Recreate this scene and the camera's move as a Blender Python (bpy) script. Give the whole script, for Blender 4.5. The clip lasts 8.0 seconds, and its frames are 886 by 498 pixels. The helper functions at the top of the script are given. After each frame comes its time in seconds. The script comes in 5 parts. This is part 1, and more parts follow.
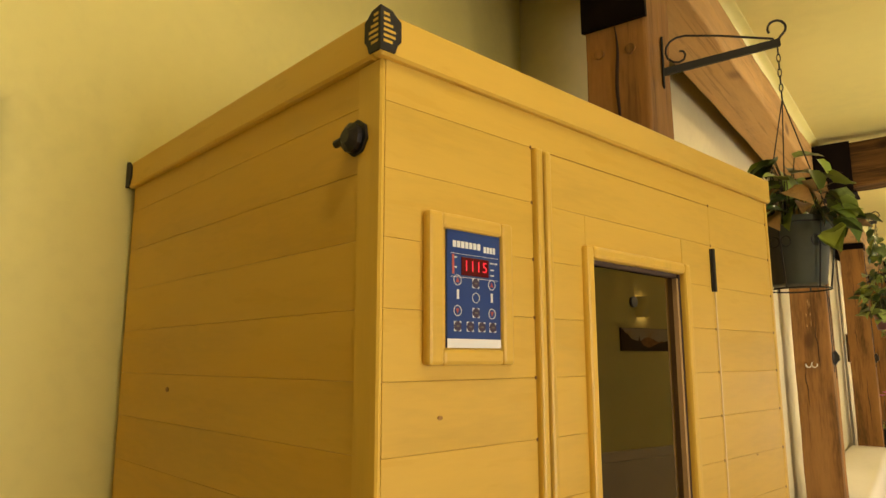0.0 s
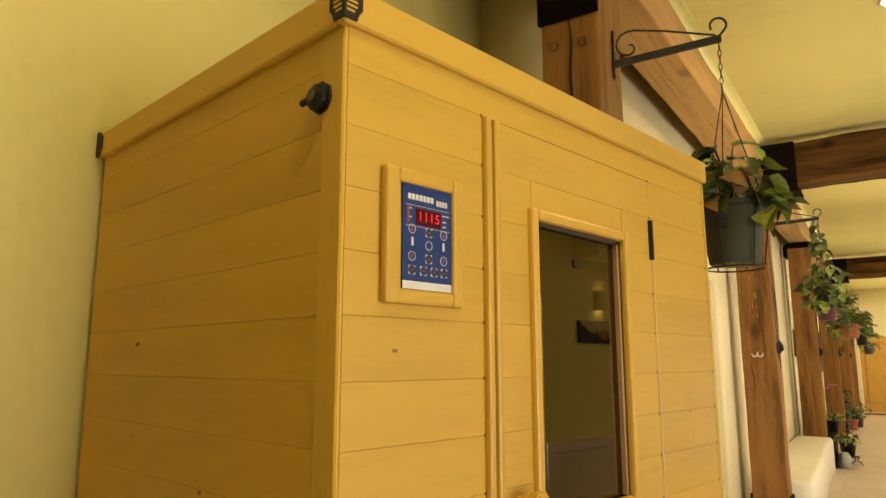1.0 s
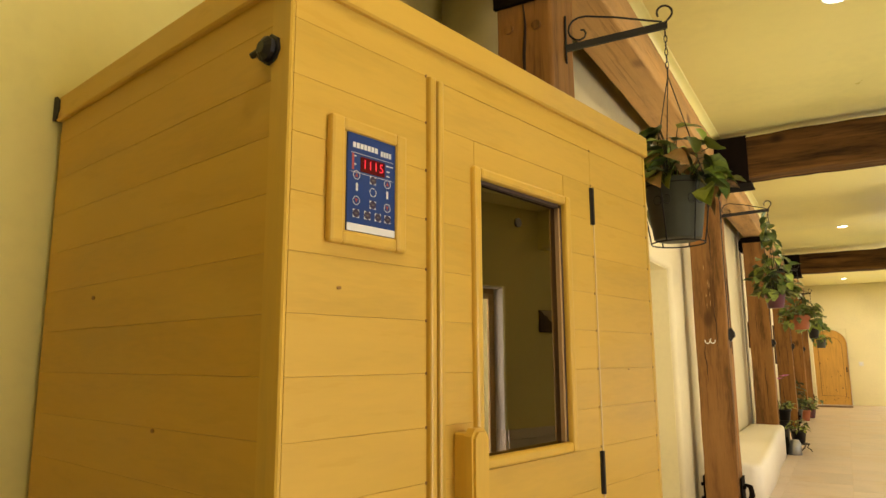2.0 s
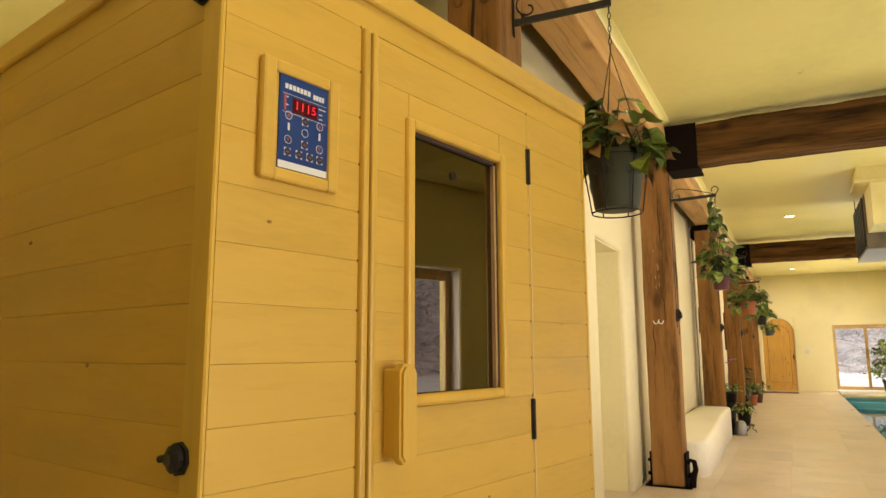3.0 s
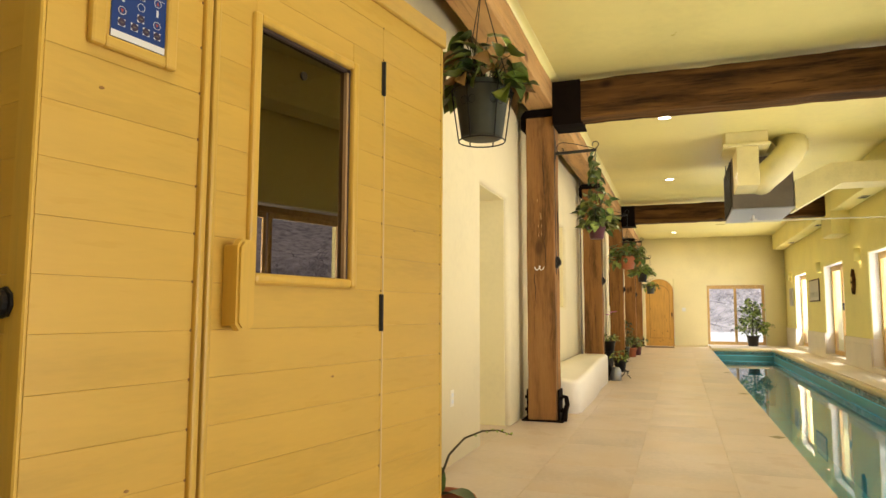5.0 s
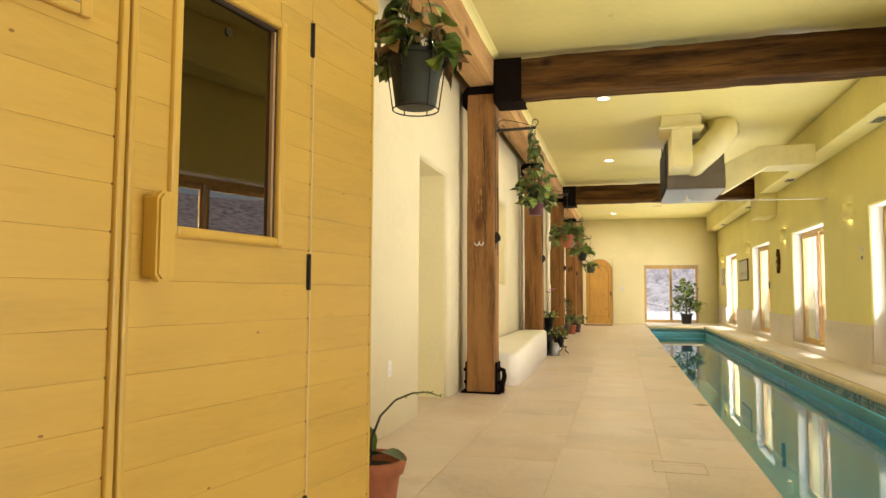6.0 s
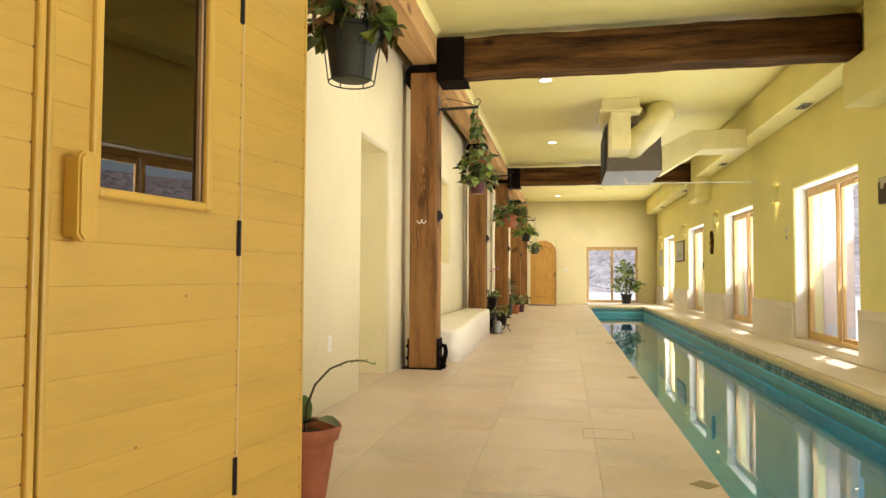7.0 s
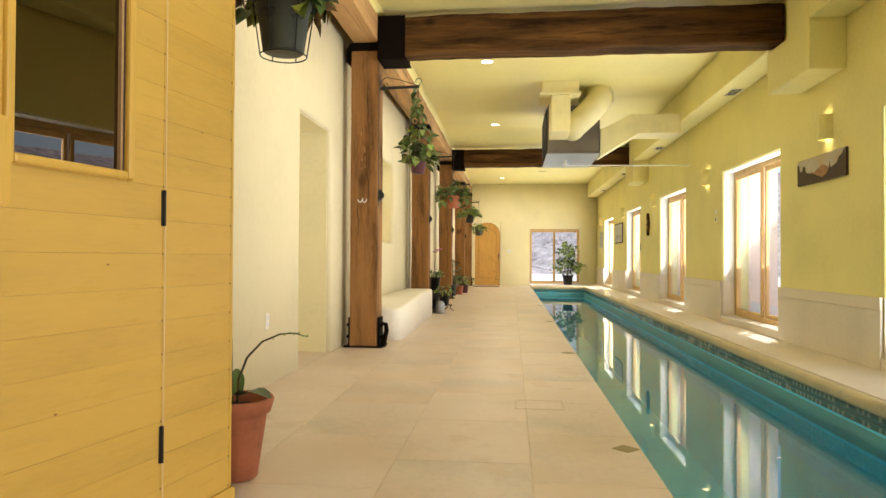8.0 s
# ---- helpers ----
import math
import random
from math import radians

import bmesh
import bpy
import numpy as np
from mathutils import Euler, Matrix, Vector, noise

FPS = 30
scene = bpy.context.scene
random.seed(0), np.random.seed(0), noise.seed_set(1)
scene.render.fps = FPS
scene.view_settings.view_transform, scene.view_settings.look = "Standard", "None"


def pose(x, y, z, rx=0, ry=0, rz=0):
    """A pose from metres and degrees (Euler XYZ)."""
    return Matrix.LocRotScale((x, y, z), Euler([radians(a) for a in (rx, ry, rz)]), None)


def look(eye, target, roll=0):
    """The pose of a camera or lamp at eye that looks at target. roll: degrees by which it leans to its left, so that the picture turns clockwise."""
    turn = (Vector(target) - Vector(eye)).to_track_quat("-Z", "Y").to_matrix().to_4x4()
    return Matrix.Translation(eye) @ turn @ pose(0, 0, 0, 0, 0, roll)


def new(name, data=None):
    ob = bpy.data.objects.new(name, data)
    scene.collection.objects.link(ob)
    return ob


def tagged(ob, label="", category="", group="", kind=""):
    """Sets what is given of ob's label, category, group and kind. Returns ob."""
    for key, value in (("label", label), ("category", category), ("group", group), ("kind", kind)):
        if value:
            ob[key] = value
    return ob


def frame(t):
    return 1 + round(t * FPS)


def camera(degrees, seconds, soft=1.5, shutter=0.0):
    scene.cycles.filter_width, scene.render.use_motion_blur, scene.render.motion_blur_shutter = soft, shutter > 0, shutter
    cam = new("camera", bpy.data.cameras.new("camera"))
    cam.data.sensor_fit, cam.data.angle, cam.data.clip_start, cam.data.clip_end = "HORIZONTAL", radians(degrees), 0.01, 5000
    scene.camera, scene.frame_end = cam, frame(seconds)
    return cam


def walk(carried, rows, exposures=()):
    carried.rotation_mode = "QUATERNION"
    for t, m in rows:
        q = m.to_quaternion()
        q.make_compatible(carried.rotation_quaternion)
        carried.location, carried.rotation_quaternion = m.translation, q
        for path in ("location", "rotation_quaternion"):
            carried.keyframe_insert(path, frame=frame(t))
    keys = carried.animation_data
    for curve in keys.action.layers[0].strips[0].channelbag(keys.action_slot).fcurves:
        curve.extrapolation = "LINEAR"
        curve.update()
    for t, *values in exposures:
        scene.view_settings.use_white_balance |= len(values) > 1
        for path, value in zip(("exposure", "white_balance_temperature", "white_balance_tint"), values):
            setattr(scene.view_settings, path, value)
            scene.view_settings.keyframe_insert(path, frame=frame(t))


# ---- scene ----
cam = camera(67.1, 8.0)
EXPOSURE = -0.25
PATH = [
    (0, (0.305, 0.121, 1.531), (-0.871, 1.706, 1.857), -0.1),
    (0.5, (0.335, 0.085, 1.483), (-0.792, 1.703, 1.813), -0.2),
    (1, (0.37, 0.056, 1.434), (-0.718, 1.702, 1.763), -0.1),
    (1.5, (0.405, 0.039, 1.382), (-0.644, 1.71, 1.712), -0.2),
    (3, (0.518, 0.026, 1.227), (-0.397, 1.779, 1.526), -0.2),
    (3.5, (0.564, 0.021, 1.176), (-0.298, 1.804, 1.452), -0.1),
    (4, (0.611, 0.014, 1.129), (-0.193, 1.829, 1.375), 0.0),
    (4.5, (0.656, 0.007, 1.085), (-0.081, 1.854, 1.302), 0.1),
    (6, (0.766, -0.026, 0.986), (0.252, 1.903, 1.117), 0.3),
    (6.5, (0.797, -0.04, 0.96), (0.359, 1.909, 1.065), 0.3),
    (7, (0.834, -0.066, 0.938), (0.471, 1.899, 1.017), 0.3),
    (7.5, (0.872, -0.089, 0.918), (0.586, 1.89, 0.971), 0.3),
    (8, (0.905, -0.11, 0.901), (0.699, 1.879, 0.929), 0.3),
]
walk(cam, [(t, look(eye, target, roll)) for t, eye, target, roll in PATH],
     [(0.0, EXPOSURE, 8100, 10), (3.5, EXPOSURE + 0.02, 7100, 10), (6.0, EXPOSURE + 0.11, 6500, 10), (8.0, EXPOSURE + 0.18, 6150, 10)])

# ---- world and sun ----
SUN_TO = Vector((0.42, 0.62, 1.0)).normalized()
world = bpy.data.worlds.new("world")
scene.world = world
world.use_nodes = True
wn = world.node_tree.nodes
sky = wn.new("ShaderNodeTexSky")
sky.sky_type = "NISHITA"
sky.sun_disc = False
sky.sun_elevation = math.asin(SUN_TO.z)
sky.sun_rotation = math.atan2(SUN_TO.x, SUN_TO.y)
world.node_tree.links.new(sky.outputs[0], wn["Background"].inputs[0])
wn["Background"].inputs[1].default_value = 0.15
sun = new("sun", bpy.data.lights.new("sun", "SUN"))
sun.data.energy = 5.0
sun.data.angle = radians(0.5)
sun.data.color = (1.0, 0.95, 0.86)
sun.matrix_world = look(SUN_TO * 30, (0, 0, 0))


def daylight(y0, y1, watts, spread=180.0, turn=0.0, tilt=30.0):
    """The sky's light in a window opening, thrown into the room."""
    l = new("window_daylight", bpy.data.lights.new("window_daylight", "AREA"))
    l.data.shape, l.data.size, l.data.size_y = "RECTANGLE", 1.9, y1 - y0 - 0.1
    l.data.energy, l.data.spread, l.data.color = watts, radians(spread), (1.0, 0.955, 0.90)
    l.matrix_world = Matrix.Translation((4.12 + 0.6 * (turn > 0), (y0 + y1) / 2 - 0.5 * (turn > 0), 1.07)) @ Euler((0, radians(90 + tilt), radians(-turn))).to_matrix().to_4x4()


daylight(-4.35, -2.42, 5)
daylight(-0.47, 1.47, 104, 180, 0, 18)
daylight(3.34, 5.27, 88, 95, 28, 14)
daylight(7.23, 9.17, 78, 150, 0, 42)
daylight(11.07, 13.0, 74, 150, 0, 42)
daylight(14.86, 16.76, 75, 150, 0, 30)
daylight(18.9, 20.73, 150, 165, 0, 24)


# ---- materials ----
def mat(name, colour, rough=0.6, metal=0.0, var=0.12, scale=6.0, bump=0.15, fine=60.0, stretch=(1, 1, 1), tint=None, random_amount=0.0, spec=0.5):
    """Two-scale noise on the colour, fine relief, and a tint that differs from object to object."""
    m = bpy.data.materials.new(name)
    m.use_nodes = True
    n, link = m.node_tree.nodes, m.node_tree.links.new
    b = n["Principled BSDF"]
    b.inputs["Roughness"].default_value = rough
    b.inputs["Metallic"].default_value = metal
    b.inputs["Specular IOR Level"].default_value = spec
    co = n.new("ShaderNodeTexCoord")
    mp = n.new("ShaderNodeMapping")
    mp.inputs["Scale"].default_value = stretch
    link(co.outputs["Object"], mp.inputs[0])
    info = n.new("ShaderNodeObjectInfo")
    shift = n.new("ShaderNodeVectorMath")
    shift.operation = "MULTIPLY_ADD"
    comb = n.new("ShaderNodeCombineXYZ")
    for i in range(3):
        link(info.outputs["Random"], comb.inputs[i])
    link(comb.outputs[0], shift.inputs[0])
    shift.inputs[1].default_value = (17.0, 31.0, 23.0)
    link(mp.outputs[0], shift.inputs[2])
    n1 = n.new("ShaderNodeTexNoise")
    n1.inputs["Scale"].default_value = scale
    n1.inputs["Detail"].default_value = 5
    n2 = n.new("ShaderNodeTexNoise")
    n2.inputs["Scale"].default_value = fine
    n2.inputs["Detail"].default_value = 4
    link(shift.outputs[0], n1.inputs["Vector"])
    link(shift.outputs[0], n2.inputs["Vector"])
    ramp = n.new("ShaderNodeValToRGB")
    dark = tint or tuple(c * (1 - 2.2 * var) for c in colour)
    lite = tuple(min(1, c * (1 + var)) for c in colour)
    ramp.color_ramp.elements[0].position, ramp.color_ramp.elements[0].color = 0.28, (*dark, 1)
    ramp.color_ramp.elements[1].position, ramp.color_ramp.elements[1].color = 0.72, (*lite, 1)
    mid = ramp.color_ramp.elements.new(0.5)
    mid.color = (*colour, 1)
    add = n.new("ShaderNodeMath")
    add.operation = "MULTIPLY_ADD"
    link(n2.outputs["Fac"], add.inputs[0])
    add.inputs[1].default_value = 0.35
    sub = n.new("ShaderNodeMath")
    sub.operation = "MULTIPLY_ADD"
    link(n1.outputs["Fac"], sub.inputs[0])
    sub.inputs[1].default_value = 0.9
    sub.inputs[2].default_value = -0.125
    link(sub.outputs[0], add.inputs[2])
    rnd = n.new("ShaderNodeMath")
    rnd.operation = "MULTIPLY_ADD"
    link(info.outputs["Random"], rnd.inputs[0])
    rnd.inputs[1].default_value = random_amount
    link(add.outputs[0], rnd.inputs[2])
    off = n.new("ShaderNodeMath")
    off.operation = "ADD"
    link(rnd.outputs[0], off.inputs[0])
    off.inputs[1].default_value = -random_amount / 2
    link(off.outputs[0], ramp.inputs[0])
    link(ramp.outputs[0], b.inputs["Base Color"])
    bp = n.new("ShaderNodeBump")
    bp.inputs["Strength"].default_value = bump
    bp.inputs["Distance"].default_value = 0.01
    link(add.outputs[0], bp.inputs["Height"])
    link(bp.outputs[0], b.inputs["Normal"])
    rr = n.new("ShaderNodeMath")
    rr.operation = "MULTIPLY_ADD"
    link(n1.outputs["Fac"], rr.inputs[0])
    rr.inputs[1].default_value = 0.25
    rr.inputs[2].default_value = rough - 0.125
    link(rr.outputs[0], b.inputs["Roughness"])
    return m


def aged(m, streak, patch, stretch, knot=None, grain=(1, 1, 1), patch_amount=0.6, streak_amount=0.8, patch_scale=1.6, knot_scale=2.2):
    """Wood that has lived: broad colour patches, long thin drying checks and round knots, over the grain of mat()."""
    n, link = m.node_tree.nodes, m.node_tree.links.new
    b = n["Principled BSDF"]
    src = b.inputs["Base Color"].links[0].from_socket
    vec = next(k for k in n if k.type == "TEX_NOISE").inputs["Vector"].links[0].from_socket
    # undo the grain's stretch by half for the patches, tighten it for the checks
    def noise_mask(scale, stretch2, lo, hi, amount):
        mp = n.new("ShaderNodeMapping")
        mp.inputs["Scale"].default_value = stretch2
        link(vec, mp.inputs[0])
        t = n.new("ShaderNodeTexNoise")
        t.inputs["Scale"].default_value = scale
        t.inputs["Detail"].default_value = 3
        link(mp.outputs[0], t.inputs["Vector"])
        r = n.new("ShaderNodeMapRange")
        r.interpolation_type = "SMOOTHSTEP"
        link(t.outputs["Fac"], r.inputs[0])
        r.inputs[1].default_value, r.inputs[2].default_value = lo, hi
        r.inputs[3].default_value, r.inputs[4].default_value = 0.0, amount
        return r.outputs[0]

    def blend(mask, colour):
        nonlocal src
        x = n.new("ShaderNodeMix")
        x.data_type = "RGBA"
        link(mask, x.inputs[0])
        link(src, x.inputs[6])
        x.inputs[7].default_value = (*colour, 1)
        src = x.outputs[2]

    blend(noise_mask(patch_scale, (1, 1, 1), 0.46, 0.72, patch_amount), patch)
    blend(noise_mask(9.0, stretch, 0.60, 0.67, streak_amount), streak)
    if knot:
        mp = n.new("ShaderNodeMapping")
        mp.inputs["Scale"].default_value = tuple(1.0 / g for g in grain)
        link(vec, mp.inputs[0])
        v = n.new("ShaderNodeTexVoronoi")
        v.inputs["Scale"].default_value = knot_scale
        link(mp.outputs[0], v.inputs["Vector"])
        r = n.new("ShaderNodeMapRange")
        r.interpolation_type = "SMOOTHSTEP"
        link(v.outputs["Distance"], r.inputs[0])
        r.inputs[1].default_value, r.inputs[2].default_value = 0.05, 0.17
        r.inputs[3].default_value, r.inputs[4].default_value = 0.85, 0.0
        blend(r.outputs[0], knot)
    link(src, b.inputs["Base Color"])
    return m


def glow(name, colour, strength):
    m = bpy.data.materials.new(name)
    m.use_nodes = True
    b = m.node_tree.nodes["Principled BSDF"]
    b.inputs["Base Color"].default_value = (*colour, 1)
    b.inputs["Emission Color"].default_value = (*colour, 1)
    b.inputs["Emission Strength"].default_value = strength
    return m


def sheet(name, tint, gloss_rough=0.0, ior=1.45, bump=0.0, bump_scale=3.0, gloss=(1, 1, 1)):
    """Thin clear glass or water: tinted see-through with Fresnel gloss."""
    m = bpy.data.materials.new(name)
    m.use_nodes = True
    n, link = m.node_tree.nodes, m.node_tree.links.new
    n.remove(n["Principled BSDF"])
    t = n.new("ShaderNodeBsdfTransparent")
    t.inputs[0].default_value = (*tint, 1)
    g = n.new("ShaderNodeBsdfGlossy")
    g.inputs["Roughness"].default_value = gloss_rough
    g.inputs["Color"].default_value = (*gloss, 1)
    f = n.new("ShaderNodeFresnel")
    f.inputs[0].default_value = ior
    mix = n.new("ShaderNodeMixShader")
    link(f.outputs[0], mix.inputs[0])
    link(t.outputs[0], mix.inputs[1])
    link(g.outputs[0], mix.inputs[2])
    link(mix.outputs[0], n["Material Output"].inputs[0])
    if bump:
        no = n.new("ShaderNodeTexNoise")
        no.inputs["Scale"].default_value = bump_scale
        co = n.new("ShaderNodeTexCoord")
        link(co.outputs["Object"], no.inputs["Vector"])
        bp = n.new("ShaderNodeBump")
        bp.inputs["Strength"].default_value = bump
        bp.inputs["Distance"].default_value = 0.02
        link(no.outputs["Fac"], bp.inputs["Height"])
        link(bp.outputs[0], g.inputs["Normal"])
    return m


M_PLASTER = mat("yellow plaster", (0.84, 0.755, 0.31), 0.75, var=0.04, scale=1.2, bump=0.12, fine=25)
M_BENCH = mat("white plaster", (0.84, 0.79, 0.67), 0.75, var=0.035, scale=1.2, bump=0.04, fine=18)
M_BAND = mat("dark teal waterline plaster", (0.10, 0.34, 0.38), 0.4, var=0.1, scale=2, bump=0.03)
M_STUCCO = mat("pinkish white stucco", (0.62, 0.53, 0.50), 0.8, var=0.04, scale=1.5, bump=0.1, fine=30)
M_CREAM = mat("cream plaster", (0.75, 0.665, 0.425), 0.75, var=0.035, scale=1.2, bump=0.035, fine=18)
M_PALE = mat("pale yellow plaster", (0.82, 0.74, 0.45), 0.75, var=0.04, scale=1.2, bump=0.08, fine=25)
M_CEIL = mat("ceiling plaster", (0.83, 0.735, 0.29), 0.33, var=0.04, scale=0.9, bump=0.06, fine=12)
M_STONE = mat("limestone", (0.74, 0.66, 0.55), 0.5, var=0.05, scale=1.5, bump=0.08, fine=40, random_amount=0.25)
M_COPING = mat("limestone coping darkened for shade", (0.56, 0.46, 0.26), 0.5, var=0.1, scale=3, bump=0.1, fine=40)
M_TILE = mat("stone floor tile", (0.69, 0.58, 0.495), 0.42, var=0.085, scale=1.6, bump=0.05, fine=30, random_amount=0.14)
M_GROUT = mat("grout", (0.74, 0.64, 0.50), 0.8, var=0.1, scale=10)
M_HEM = mat("hemlock board", (0.650, 0.412, 0.080), 0.45, var=0.055, scale=2.5, bump=0.04, fine=26, stretch=(0.7, 4, 4), random_amount=0.16)
M_HEMS = mat("hemlock side board", (0.655, 0.390, 0.064), 0.45, var=0.055, scale=2.5, bump=0.04, fine=26, stretch=(4, 0.7, 4), random_amount=0.16)
M_HEMV = mat("hemlock strip", (0.68, 0.43, 0.078), 0.42, var=0.07, scale=3.0, bump=0.06, fine=26, stretch=(6, 6, 0.5), random_amount=0.2)
M_SEAM_LIGHT = mat("pale seam highlight", (0.74, 0.56, 0.30), 0.4, var=0.06, scale=4, stretch=(6, 6, 0.5))
M_POST = mat("reclaimed timber", (0.245, 0.118, 0.038), 0.8, var=0.3, scale=3.0, bump=0.7, fine=26, stretch=(3, 3, 0.4), random_amount=0.2, spec=0.2)
M_BEAM = mat("dark hewn timber", (0.078, 0.036, 0.010), 0.8, var=0.32, scale=3.0, bump=1.0, fine=20, stretch=(0.4, 4, 4), random_amount=0.2, spec=0.12)
M_PLATE = mat("long timber", (0.40, 0.225, 0.080), 0.75, var=0.28, scale=3.0, bump=0.6, fine=22, stretch=(4, 0.35, 4), random_amount=0.2)
aged(M_POST, (0.085, 0.036, 0.012), (0.36, 0.185, 0.065), (1.3, 1.3, 0.35), (0.09, 0.040, 0.015), (3, 3, 0.8), 0.7, 0.4, 1.3, 3.0)
aged(M_BEAM, (0.026, 0.012, 0.004), (0.165, 0.078, 0.021), (0.6, 1.3, 1.3), (0.012, 0.006, 0.003), (0.6, 4, 4), 0.8, 0.55, 2.6, 2.6)
aged(M_PLATE, (0.17, 0.08, 0.025), (0.54, 0.33, 0.13), (1.3, 0.35, 1.3), (0.10, 0.04, 0.012), (4, 0.7, 4), 0.7, 0.4, 1.3, 2.6)
for hem in (M_HEM, M_HEMS):
    aged(hem, (0.60, 0.35, 0.048), (0.72, 0.46, 0.088), (1, 1, 1), None, (1, 1, 1), 0.7, 0.35, 1.1)
aged(M_TILE, (0.60, 0.47, 0.36), (0.67, 0.53, 0.40), (0.35, 0.35, 0.35), None, (1, 1, 1), 0.75, 0.5, 1.5)
M_STEEL = mat("black steel", (0.007, 0.004, 0.003), 0.8, 0.0, var=0.2, scale=12, bump=0.15, spec=0.06)
M_IRON = mat("wrought iron", (0.012, 0.010, 0.009), 0.6, 0.0, var=0.2, scale=20, bump=0.1)
M_PINE = mat("knotty pine", (0.58, 0.325, 0.075), 0.45, var=0.16, scale=4, bump=0.08, fine=26, stretch=(6, 6, 0.5), random_amount=0.2)
M_FRAMEW = mat("window timber", (0.68, 0.45, 0.17), 0.45, var=0.12, scale=4, bump=0.08, fine=26, stretch=(5, 5, 0.6))
M_CRACK = mat("dark timber check", (0.035, 0.016, 0.008), 0.9, var=0.2)
M_REVEAL = mat("white plaster reveal", (0.84, 0.82, 0.76), 0.7, var=0.03, scale=2, bump=0.05)
M_WHITE = mat("white paint", (0.78, 0.76, 0.70), 0.5, var=0.03, bump=0.02)
M_DUCT = mat("painted duct", (0.79, 0.71, 0.37), 0.5, var=0.05, scale=4, bump=0.05)
M_GREY = mat("grey sheet metal", (0.19, 0.165, 0.14), 0.45, 0.5, var=0.08, bump=0.03)
M_LOUVRE = mat("dark louvre", (0.03, 0.028, 0.025), 0.6, 0.2, var=0.1)
M_TERRA = mat("terracotta", (0.42, 0.14, 0.065), 0.8, var=0.12, scale=7, bump=0.15)
M_PLASTIC = mat("grey green plastic", (0.062, 0.070, 0.052), 0.5, var=0.08, bump=0.03)
M_DARKPOT = mat("black plastic", (0.010, 0.008, 0.008), 0.4, var=0.1)
M_PURPLEPOT = mat("plum glazed pot", (0.10, 0.03, 0.04), 0.35, var=0.15)
M_SOIL = mat("potting soil", (0.035, 0.022, 0.014), 0.95, var=0.3, scale=40, bump=0.8)
M_LEAF = mat("broad leaf", (0.21, 0.29, 0.055), 0.4, var=0.3, scale=9, bump=0.1, random_amount=0.7)
M_LEAFY = mat("light leaf", (0.27, 0.35, 0.085), 0.45, var=0.3, scale=9, bump=0.1, random_amount=0.6)
M_LEAFD = mat("dark leaf", (0.07, 0.13, 0.03), 0.4, var=0.3, scale=9, bump=0.1, random_amount=0.5)
M_LEAFB = mat("dry leaf", (0.36, 0.21, 0.085), 0.6, var=0.25, scale=9, bump=0.1, random_amount=0.5)
M_STEM = mat("plant stem", (0.07, 0.06, 0.025), 0.6, var=0.2)
M_PINK = mat("pink petal", (0.62, 0.14, 0.45), 0.5, var=0.15)
M_POOL = mat("teal pool plaster", (0.15, 0.72, 1.0), 0.6, var=0.08, scale=1.5, bump=0.03)
M_MOSAIC = mat("teal glazed tile", (0.065, 0.14, 0.14), 0.25, var=0.2, scale=5, random_amount=0.4)
M_MOSAICL = mat("pale mosaic chip", (0.17, 0.24, 0.20), 0.3, var=0.2, scale=5, random_amount=0.4)
M_SNOW = mat("sunlit snow and gravel", (0.86, 0.85, 0.85), 0.9, var=0.12, scale=0.5, bump=0.3, fine=6, tint=(0.66, 0.61, 0.58))
M_HILL = mat("brushy hillside", (0.56, 0.49, 0.48), 0.95, var=0.6, scale=0.9, bump=0.6, fine=5, tint=(0.17, 0.135, 0.135))
M_BRUSH = mat("grey brush", (0.76, 0.67, 0.65), 0.9, var=0.3, scale=2)
M_BLUE = mat("blue panel film", (0.007, 0.045, 0.22), 0.35, var=0.06, scale=20, bump=0.01)
M_BUTTON = mat("button film", (0.05, 0.03, 0.075), 0.4, var=0.1)
M_PRINT = mat("white print", (0.75, 0.76, 0.80), 0.5, var=0.02, bump=0.0)
M_REDDARK = mat("dark red display window", (0.10, 0.006, 0.012), 0.15, var=0.05, bump=0.0)
M_REDP = mat("red print", (0.45, 0.08, 0.07), 0.5, var=0.05, bump=0.0)
M_NAIL = mat("nail head", (0.17, 0.08, 0.025), 0.5, var=0.1)
M_KNOT = mat("board knot", (0.30, 0.15, 0.035), 0.5, var=0.15)
M_EDGE = mat("stained frame edge", (0.42, 0.27, 0.13), 0.6, var=0.12, scale=5)
M_INSIDE = mat("sauna interior board", (0.30, 0.19, 0.08), 0.6, var=0.12, scale=3, stretch=(0.5, 6, 6))
M_RUBBER = mat("brown gasket", (0.06, 0.035, 0.03), 0.6, var=0.1)
M_MAT = mat("woven door mat", (0.20, 0.13, 0.08), 0.95, var=0.25, scale=30, bump=0.6)
M_SKYP = mat("painted sky", (0.48, 0.47, 0.43), 0.6, var=0.2, scale=6)
M_DUSK = mat("painted hazy sky", (0.52, 0.47, 0.38), 0.6, var=0.25, scale=4, tint=(0.55, 0.36, 0.16))
M_ROCKP = mat("painted red rock", (0.40, 0.20, 0.08), 0.6, var=0.35, scale=14)
M_SHADEP = mat("painted shadow", (0.055, 0.03, 0.02), 0.6, var=0.2, scale=14)
M_PAPER = mat("print paper", (0.55, 0.53, 0.48), 0.5, var=0.05)
M_LAMP = glow("downlight lens", (1.0, 0.88, 0.66), 14.0)
M_SCONCE = glow("sconce lens", (1.0, 0.82, 0.50), 12.0)
M_LED = glow("red digits", (0.85, 0.01, 0.05), 0.9)
M_GLASS = sheet("clear glass", (0.93, 0.95, 0.94))
